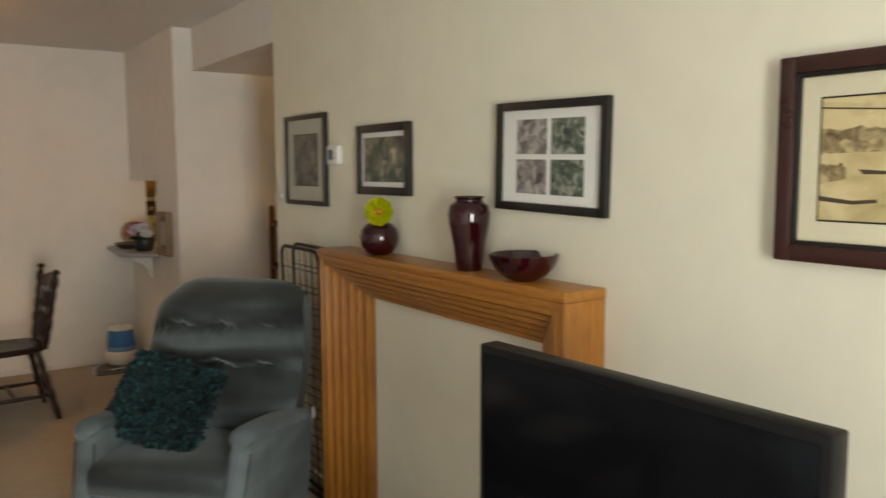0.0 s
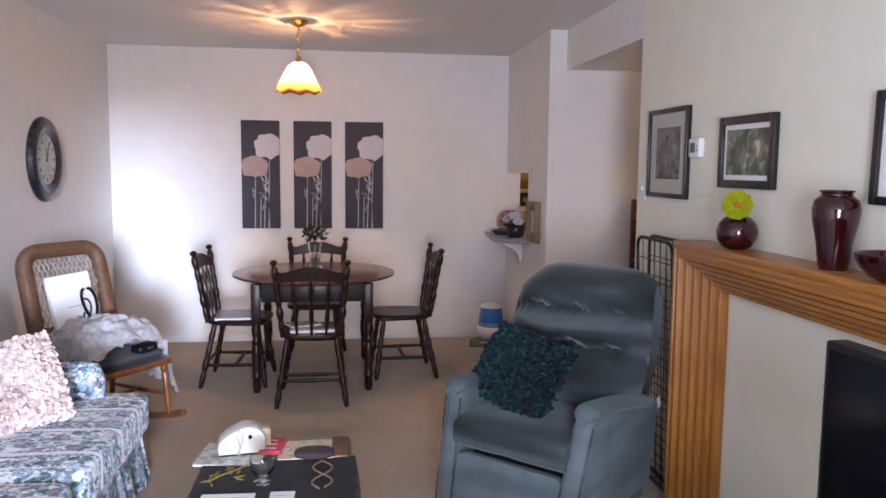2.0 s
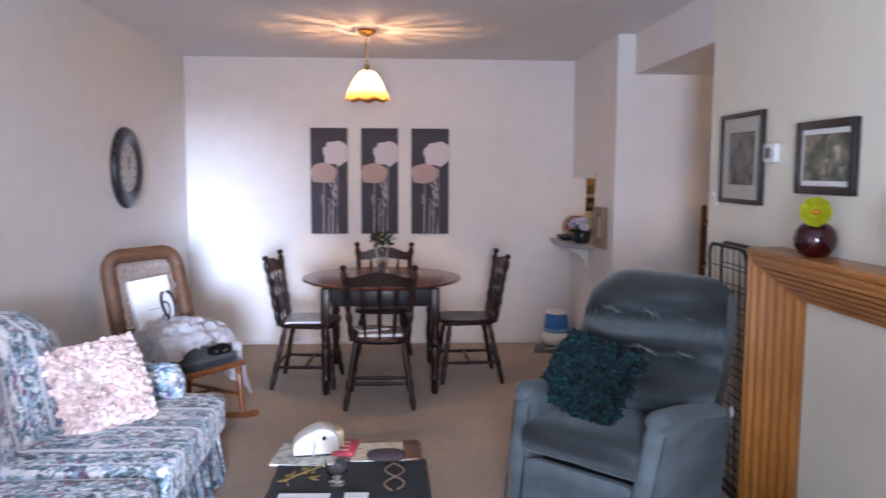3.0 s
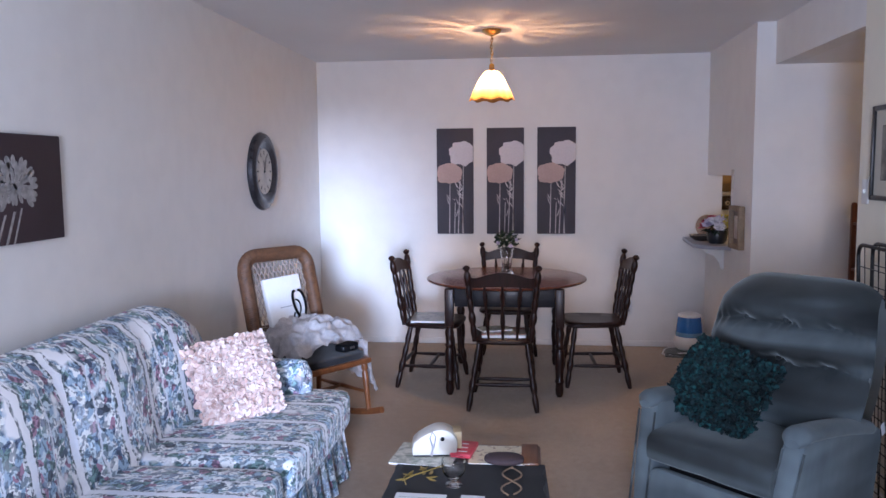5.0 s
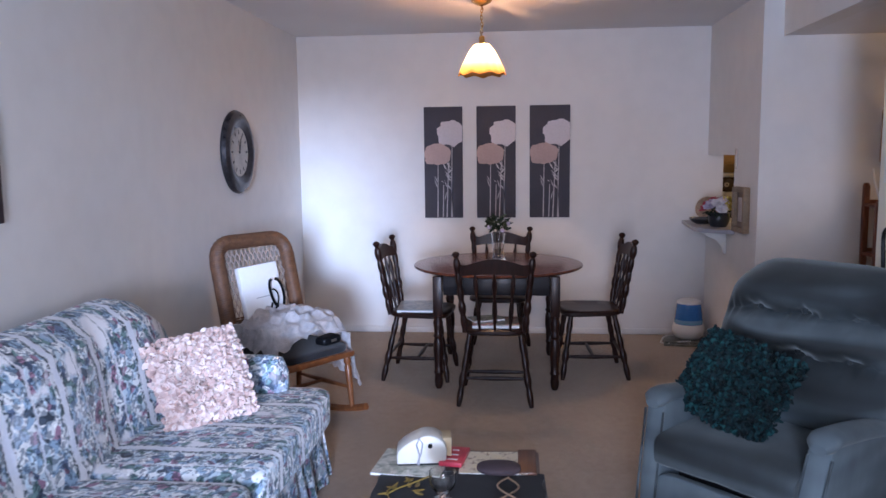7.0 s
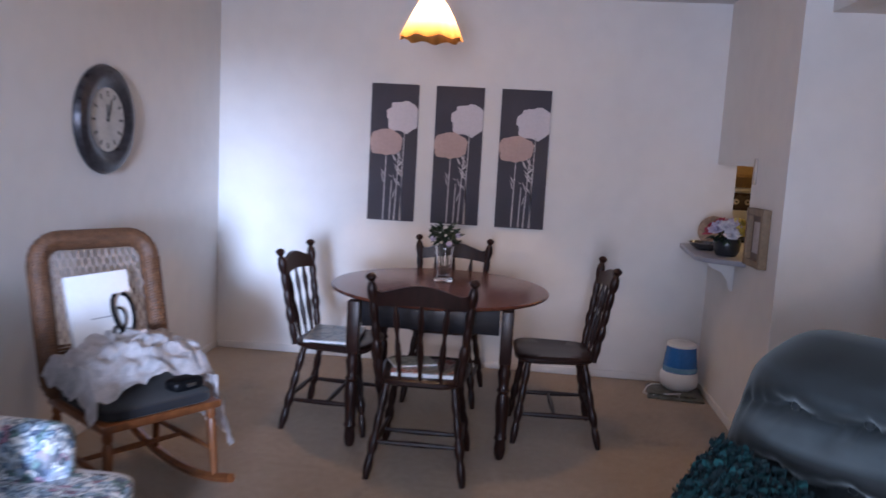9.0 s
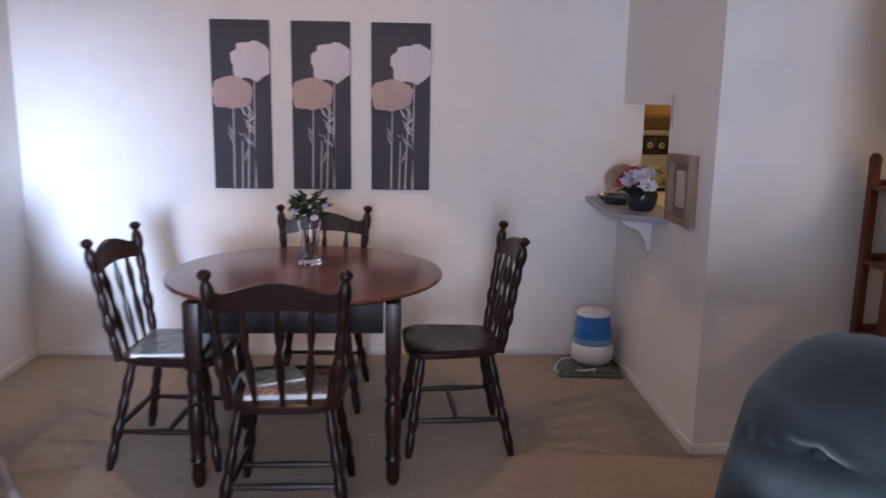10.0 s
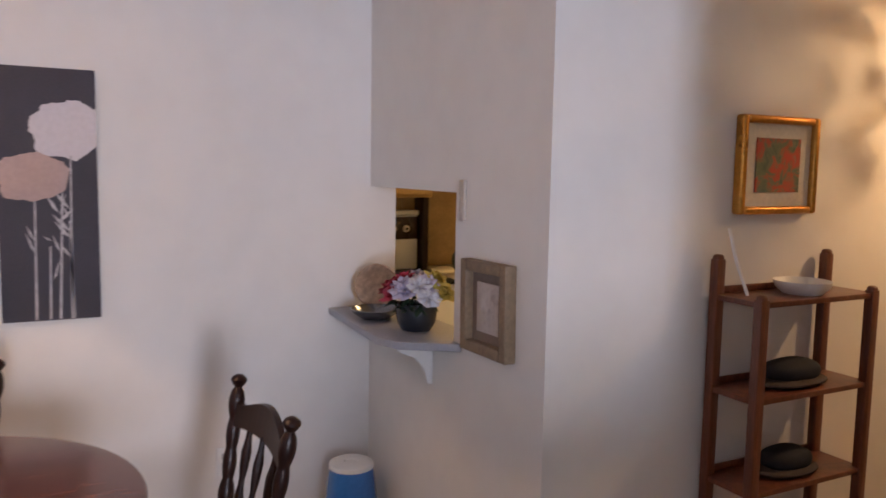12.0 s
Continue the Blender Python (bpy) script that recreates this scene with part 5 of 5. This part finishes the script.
for x in (-0.53, 0.0, 0.53):
    part("side_panel", box(x - 0.012, x + 0.012, -0.15, 0.23, 0.0, 0.455, 0.003), DARKWOOD, ts)
part("shelf", box(-0.53, 0.53, -0.15, 0.23, 0.20, 0.22, 0.003), DARKWOOD, ts)

# brown canvas over the sofa
lc = thing("canvas_picture", "brown canvas with a pale painted flower on the wall", "picture", pose(LEFT, 3.715, 1.457, 0, 0, 90))
part("canvas", box(-0.30, 0.30, -0.030, 0, -0.195, 0.195, 0.004), MAROONCANVAS, lc)
bm = bmesh.new()
rng = random.Random(14)
for ring in range(5):
    n = 9 + ring * 4
    for i in range(n):
        a = 2 * math.pi * i / n + rng.uniform(-0.12, 0.12)
        if math.sin(a) < -0.75 and ring > 2:
            continue
        r = 0.012 + ring * 0.023
        s = 0.011 + 0.002 * ring
        cx, cz = 0.02 + r * math.cos(a), 0.008 + r * math.sin(a) * 0.85
        out = [(cx + s * 1.3 * math.cos(a) * math.cos(q) - s * 0.62 * math.sin(a) * math.sin(q), cz + s * 1.3 * math.sin(a) * math.cos(q) + s * 0.62 * math.cos(a) * math.sin(q)) for q in [k * math.pi / 4 for k in range(8)]]
        join(bm, flat_shape(out, -0.030 - 0.0001 * ring))
for cx, w, top in ((0.01, 0.006, -0.04), (0.05, 0.004, -0.03), (-0.04, 0.005, -0.05)):
    join(bm, flat_shape([(cx - w - 0.05, -0.193), (cx + w - 0.05, -0.193), (cx + w, top - 0.04), (cx - w, top - 0.04)], -0.0302))
part("painted_flower", bm, plain("grey_petal_paint", (0.30, 0.28, 0.27), 0.8, var=0.25, big=40), lc)

# ---- hatch corner ----
lg = thing("hatch_ledge", "grey laminate ledge on a white scroll bracket under the hatch", "shelf")
part("top", prism([(3.41, 7.055), (3.29, 7.055), (3.285, 6.985), (3.10, 7.10), (3.06, 7.20), (3.10, 7.82), (3.41, 7.82)], 0.906, 0.934, 0.004), GREYLAM, lg)
bm = prism([(0.0, 0.0), (0.0, -0.17), (0.02, -0.165), (0.035, -0.11), (0.07, -0.065), (0.13, -0.040), (0.16, -0.012), (0.16, 0.0)], -0.014, 0.014, 0.003)
part("bracket", moved(bm, Matrix.Translation((HATCH_X, 7.22, 0.906)) @ pose(0, 0, 0, 90, 0, 180)), TRIM, lg, "white painted scroll bracket")
pic = thing("box_frame", "deep weathered wooden box frame with a small pale print", "picture", pose(HATCH_X, 6.795, 1.09, 0, 0, -90) @ pose(0, 0, 0, 0, -1.0, 0))
for s in (-1, 1):
    part("frame_side", box(s * 0.140 - (0.036 if s > 0 else 0), s * 0.140 + (0 if s > 0 else 0.036), -0.042, 0, -0.15, 0.15, 0.004), BROWNFRAME, pic)
    part("frame_rail", box(-0.104, 0.104, -0.042, 0, s * 0.15 - (0.036 if s > 0 else 0), s * 0.15 + (0 if s > 0 else 0.036), 0.004), BROWNFRAME, pic)
part("backing", box(-0.104, 0.104, -0.012, -0.002, -0.114, 0.114), plain("taupe_backing", (0.22, 0.17, 0.14), 0.7), pic)
part("print", box(-0.066, 0.066, -0.020, -0.012, -0.08, 0.08, 0.002), picture_mat("pale_print", [(0.3, (0.42, 0.36, 0.33)), (0.5, (0.52, 0.46, 0.43)), (0.7, (0.34, 0.28, 0.26))], 20), pic)
hk = thing("wall_hook", "narrow beige plastic strip on the wall by the hatch", "hook", pose(HATCH_X, 6.992, 1.425, 0, 0, -90))
part("strip", box(-0.018, 0.018, -0.012, 0, -0.07, 0.07, 0.004), plain("beige_plastic", (0.50, 0.44, 0.38), 0.5), hk)

fb = thing("flower_basket", "dark pot of pink, lilac and yellow artificial flowers", "flowers", pose(3.250, 7.27, 0.934))
part("pot", lathe([(0, 0), (0.055, 0), (0.072, 0.03), (0.078, 0.075), (0.070, 0.10), (0.064, 0.10), (0.060, 0.06), (0, 0.05)], 24), plain("dark_pot", (0.015, 0.018, 0.024), 0.3), fb)
rng = random.Random(31)
cols = [LILAC, plain("rose_petals", (0.55, 0.06, 0.10), 0.6, var=0.2), plain("yellow_petals", (0.55, 0.44, 0.09), 0.6, var=0.2), plain("white_petals", (0.62, 0.60, 0.64), 0.6, var=0.1), plain("tan_petals", (0.42, 0.27, 0.18), 0.7, var=0.2)]
for i in range(20):
    a = i * 2.4
    r = 0.030 + 0.075 * math.sqrt(i / 20)
    p = Vector((r * math.cos(a) * 0.9, r * math.sin(a) * 1.25, 0.215 - 0.85 * r + rng.uniform(-0.01, 0.02)))
    tilt = Vector((p.x * 6, p.y * 6, 0.8)).to_track_quat("Z", "Y").to_matrix().to_4x4()
    across = 0.94 * p.x - 0.34 * p.y
    side = 1 if across < -0.038 else (2 if across > 0.030 else 0)
    part("blossom", moved(blossom(rng, rng.uniform(0.052, 0.068)), Matrix.Translation(p) @ tilt), cols[(3 if i % 2 else 0) if side == 0 else (side if i % 4 else 0)], fb)
part("foliage", moved(sprig(rng, 0.07, 0.075, 34, 0.05), Matrix.Translation((0, 0, 0.06))), LEAF, fb)
ds = thing("silver_dish", "shallow dark silver dish on the hatch ledge", "dish", pose(3.19, 7.52, 0.934))
part("dish", lathe([(0, 0), (0.05, 0), (0.085, 0.022), (0.10, 0.042), (0.096, 0.043), (0.08, 0.026), (0.045, 0.006), (0, 0.006)], 32), plain("tarnished_silver", (0.22, 0.22, 0.23), 0.2, metal=0.9), ds)
pl = thing("fan_plate", "tan woven plate standing in the hatch corner", "plate", pose(3.27, 7.70, 1.035, 75, 0, -30))
part("plate", lathe([(0, 0), (0.075, 0.002), (0.092, 0.012), (0.090, 0.016), (0.07, 0.008), (0, 0.006)], 32), plain("woven_tan", (0.42, 0.29, 0.20), 0.7, var=0.25, big=30), pl)

# humidifier on a folded mat
MATCLOTH = picture_mat("grey_green_mat_weave", [(0.3, (0.035, 0.040, 0.030)), (0.5, (0.085, 0.090, 0.070)), (0.64, (0.14, 0.14, 0.115)), (0.72, (0.42, 0.41, 0.37))], 30)
mt2 = thing("folded_mat", "folded grey-green patterned mat on the carpet", "mat", pose(3.10, 7.55, 0, 0, 0, -6))
part("layer", box(-0.175, 0.165, -0.14, 0.13, 0.0, 0.014, 0.005), MATCLOTH, mt2)
part("layer", box(-0.165, 0.12, -0.10, 0.135, 0.014, 0.026, 0.005), MATCLOTH, mt2)
hm = thing("humidifier", "white humidifier with a blue water tank on a mat", "humidifier", pose(3.13, 7.62, 0.026))
part("base", lathe([(0, 0), (0.085, 0), (0.110, 0.02), (0.120, 0.06), (0.118, 0.10), (0.108, 0.115), (0, 0.115)], 36), WHITEPLASTIC, hm)
part("tank", lathe([(0, 0.115), (0.106, 0.115), (0.104, 0.16), (0.098, 0.22), (0.090, 0.275), (0, 0.275)], 36), BLUEPLASTIC, hm, "translucent blue water tank")
part("water_band", lathe([(0.1065, 0.120), (0.1058, 0.150), (0.1066, 0.150), (0.1075, 0.120)], 36), plain("pale_blue_band", (0.16, 0.36, 0.55), 0.2), hm)
part("lid", lathe([(0, 0.275), (0.092, 0.275), (0.090, 0.292), (0.070, 0.302), (0.030, 0.300), (0.024, 0.294), (0, 0.294)], 36), WHITEPLASTIC, hm)

single("power_cord", tube([(3.03, 7.66, 0.032), (2.97, 7.64, 0.034), (2.93, 7.58, 0.032), (2.90, 7.52, 0.010), (2.93, 7.46, 0.008), (2.99, 7.475, 0.018), (3.06, 7.45, 0.032), (3.12, 7.47, 0.033)], 0.005, 6), WHITEPLASTIC, "white power cord coiled on the folded mat", "cord")

# ---- hallway ----
rx0, rx1, ry0, ry1 = 3.92, 4.44, 6.29, 6.465
rack = thing("shelf_rack", "narrow red-brown wooden rack with four shelves", "shelf")
for x in (rx0, rx1):
    for y in (ry0, ry1):
        top = 1.262 if y == ry1 else 1.158
        bm = box(x - 0.018, x + 0.018, y - 0.016, y + 0.016, 0, top, 0.004)
        join(bm, moved(cushion(0.034, 0.030, 0.03, 0.7, 8), Matrix.Translation((x, y, top))))
        part("post", bm, REDWOOD, rack)
for z in (0.26, 0.557, 0.852, 1.150):
    part("shelf", box(rx0 - 0.012, rx1 + 0.012, ry0 - 0.010, ry1 + 0.010, z - 0.018, z, 0.003), REDWOOD, rack)
    part("shelf_rim", box(rx0 + 0.018, rx1 - 0.018, ry1 + 0.004, ry1 + 0.014, z, z + 0.022, 0.003), REDWOOD, rack)
dsh = thing("white_dish", "small white dish on the top of the rack", "dish", pose(4.20, 6.37, 1.150))
part("dish", lathe([(0, 0), (0.06, 0), (0.082, 0.02), (0.090, 0.042), (0.086, 0.042), (0.074, 0.020), (0, 0.010)], 30), WHITEPLASTIC, dsh)
single("incense_stick", tube([(3.985, 6.40, 1.150), (3.955, 6.43, 1.27), (3.945, 6.45, 1.36)], 0.006, 6), WHITEPAPER, "thin white stick leaning on the wall above the rack", "stick")
for z, sx, lab in ((0.852, 0.30, "dark woven hat lying on the rack shelf"), (0.557, 0.26, "dark basket with a black cloth on the rack shelf")):
    ht = thing("hat" if z > 0.7 else "basket", lab, "hat" if z > 0.7 else "basket", pose(4.17, 6.37, z))
    part("brim", moved(cushion(sx, 0.15, 0.03, 0.9, 14, 0.004), Matrix.Translation((0, 0, 0.016))), plain("dark_straw", (0.055, 0.035, 0.028), 0.8, var=0.3), ht)
    part("crown", moved(cushion(sx * 0.74, 0.12, 0.075, 0.8, 14, 0.008), Matrix.Translation((0, 0, 0.048))), plain("black_felt", (0.012, 0.012, 0.018), 0.85, var=0.3), ht)
gp = thing("gilt_picture", "gilt framed painting of red flowers on the hallway wall", "picture", pose(4.182, FACE_Y, 1.560))
a, b, gw = 0.183, 0.160, 0.026
for s in (-1, 1):
    part("frame_side", box(s * a - (gw if s > 0 else 0), s * a + (0 if s > 0 else gw), -0.040, 0, -b, b, 0.010, 3), GOLD, gp)
    part("frame_rail", box(-a + gw, a - gw, -0.040, 0, s * b - (gw if s > 0 else 0), s * b + (0 if s > 0 else gw), 0.010, 3), GOLD, gp)
part("liner", box(-a + gw, a - gw, -0.020, -0.002, -b + gw, b - gw), plain("linen_liner", (0.66, 0.60, 0.48), 0.8), gp)
part("painting", box(-0.104, 0.104, -0.024, -0.020, -0.088, 0.088), picture_mat("red_flower_painting", [(0.30, (0.07, 0.11, 0.07)), (0.45, (0.14, 0.17, 0.10)), (0.52, (0.36, 0.10, 0.05)), (0.60, (0.48, 0.06, 0.035)), (0.75, (0.20, 0.20, 0.12))], 20), gp)
hl = thing("hall_lamp", "unseen hallway ceiling lamp with an added pierced globe", "lamp", pose(5.2, 5.9, SOFFIT))
part("canopy", lathe([(0, 0), (0.08, 0), (0.08, -0.02), (0.02, -0.035), (0, -0.035)], 24), BRASS, hl)
bm = surf(lambda u, v: Vector((0.15 * math.sin(math.pi * (0.12 + 0.80 * v)) * math.cos(2 * math.pi * u), 0.15 * math.sin(math.pi * (0.12 + 0.80 * v)) * math.sin(2 * math.pi * u), -0.17 + 0.15 * math.cos(math.pi * (0.12 + 0.80 * v)))), 160, 70, wrap_u=True)
# pierced metal globe, unseen, added so wavy openings throw streaked light on the walls
pierced = [f for f in bm.faces if abs(noise.noise(f.calc_center_median() * 58.0 + Vector((0, 0, 2)))) < 0.16 or f.calc_center_median().z < -0.26]
bmesh.ops.delete(bm, geom=pierced, context="FACES")
part("light_pattern_globe", bm, BRASS, hl)

# ---- kitchen seen through the hatch ----
KX = 3.86
rg = thing("kitchen_range", "white kitchen range with a dark control panel", "stove", pose(KX, 8.72, 0))
part("body", box(-0.36, 0.21, -0.30, 0.31, 0.02, 0.90, 0.01), WHITEPLASTIC, rg)
part("cooktop", box(-0.365, 0.212, -0.31, 0.25, 0.90, 0.915, 0.004), BLACKPLASTIC, rg)
part("back_panel", box(-0.365, 0.212, 0.25, 0.31, 0.915, 1.245, 0.01), WHITEPLASTIC, rg)
part("control_panel", box(-0.35, 0.205, 0.240, 0.252, 1.10, 1.235, 0.003), plain("brown_panel", (0.035, 0.018, 0.012), 0.25), rg)
part("trim_strip", box(-0.365, 0.212, 0.235, 0.315, 1.245, 1.275, 0.006), WHITEPLASTIC, rg)
for i in range(6):
    kn = part("knob", moved(lathe([(0, 0), (0.022, 0), (0.020, 0.016), (0, 0.018)], 18), Matrix.Translation((-0.30 + 0.085 * i, 0.240, 1.165)) @ pose(0, 0, 0, 90)), plain("steel_knob", (0.5, 0.45, 0.38), 0.3, metal=0.8), rg)
    part("knob_centre", moved(lathe([(0, 0.017), (0.009, 0.017), (0.008, 0.024), (0, 0.024)], 12), Matrix.Translation((-0.30 + 0.085 * i, 0.240, 1.165)) @ pose(0, 0, 0, 90)), BLACKPLASTIC, kn)
kc = thing("kitchen_counter", "kitchen counter beside the range", "counter", pose(4.44, 8.72, 0))
part("body", box(-0.31, 0.45, -0.28, 0.31, 0.0, 0.88, 0.006), plain("tan_cabinet", (0.45, 0.30, 0.15), 0.5), kc)
part("worktop", box(-0.32, 0.46, -0.31, 0.32, 0.88, 0.92, 0.006), plain("cream_worktop", (0.62, 0.54, 0.38), 0.4), kc)
cb = thing("upper_cabinet", "dark sided wall cabinet over the counter", "cabinet", pose(4.46, 8.87, 1.43))
part("body", box(-0.31, 0.45, -0.15, 0.17, 0.0, 0.75, 0.005), plain("cream_cabinet", (0.60, 0.50, 0.33), 0.5), cb)
part("light_valance", box(-0.31, 0.45, -0.165, -0.15, -0.03, 0.0, 0.003), TRIM, cb)
kp = thing("kitchen_upright", "dark narrow upright beside the range", "panel", pose(4.098, 8.79, 0.0))
part("board", box(-0.018, 0.018, 0.12, 0.25, 0, 1.42, 0.004), DARKWOOD, kp)
sk = thing("produce_bag", "green and yellow bag on the kitchen counter", "bag", pose(4.27, 8.62, 0.92))
part("bag", moved(cushion(0.26, 0.16, 0.16, 0.7, 16, 0.012), Matrix.Translation((0, 0, 0.078))), plain("dark_green_bag", (0.055, 0.085, 0.020), 0.5, var=0.4), sk)
part("top_band", moved(cushion(0.20, 0.13, 0.09, 0.8, 14, 0.01), Matrix.Translation((0, 0, 0.175))), plain("yellow_bag", (0.55, 0.45, 0.06), 0.5, var=0.3), sk)

hd2 = thing("range_hood", "ochre wall cabinet above the range", "cabinet", pose(3.79, 8.92, 1.36))
part("body", box(-0.30, 0.28, -0.15, 0.12, 0.0, 0.72, 0.004), plain("ochre_cabinet", (0.36, 0.22, 0.07), 0.5, var=0.15), hd2)
part("door", box(-0.28, 0.26, -0.168, -0.15, 0.02, 0.70, 0.004), plain("ochre_cabinet_door", (0.38, 0.235, 0.08), 0.5, var=0.15), hd2)
bs = thing("backsplash", "tan tiled panel behind the range", "panel", pose(3.9, 9.05, 0.92))
part("panel", box(-0.48, 1.2, -0.006, 0, 0, 0.52), plain("tan_backsplash", (0.40, 0.26, 0.10), 0.4, var=0.15, big=8), bs)
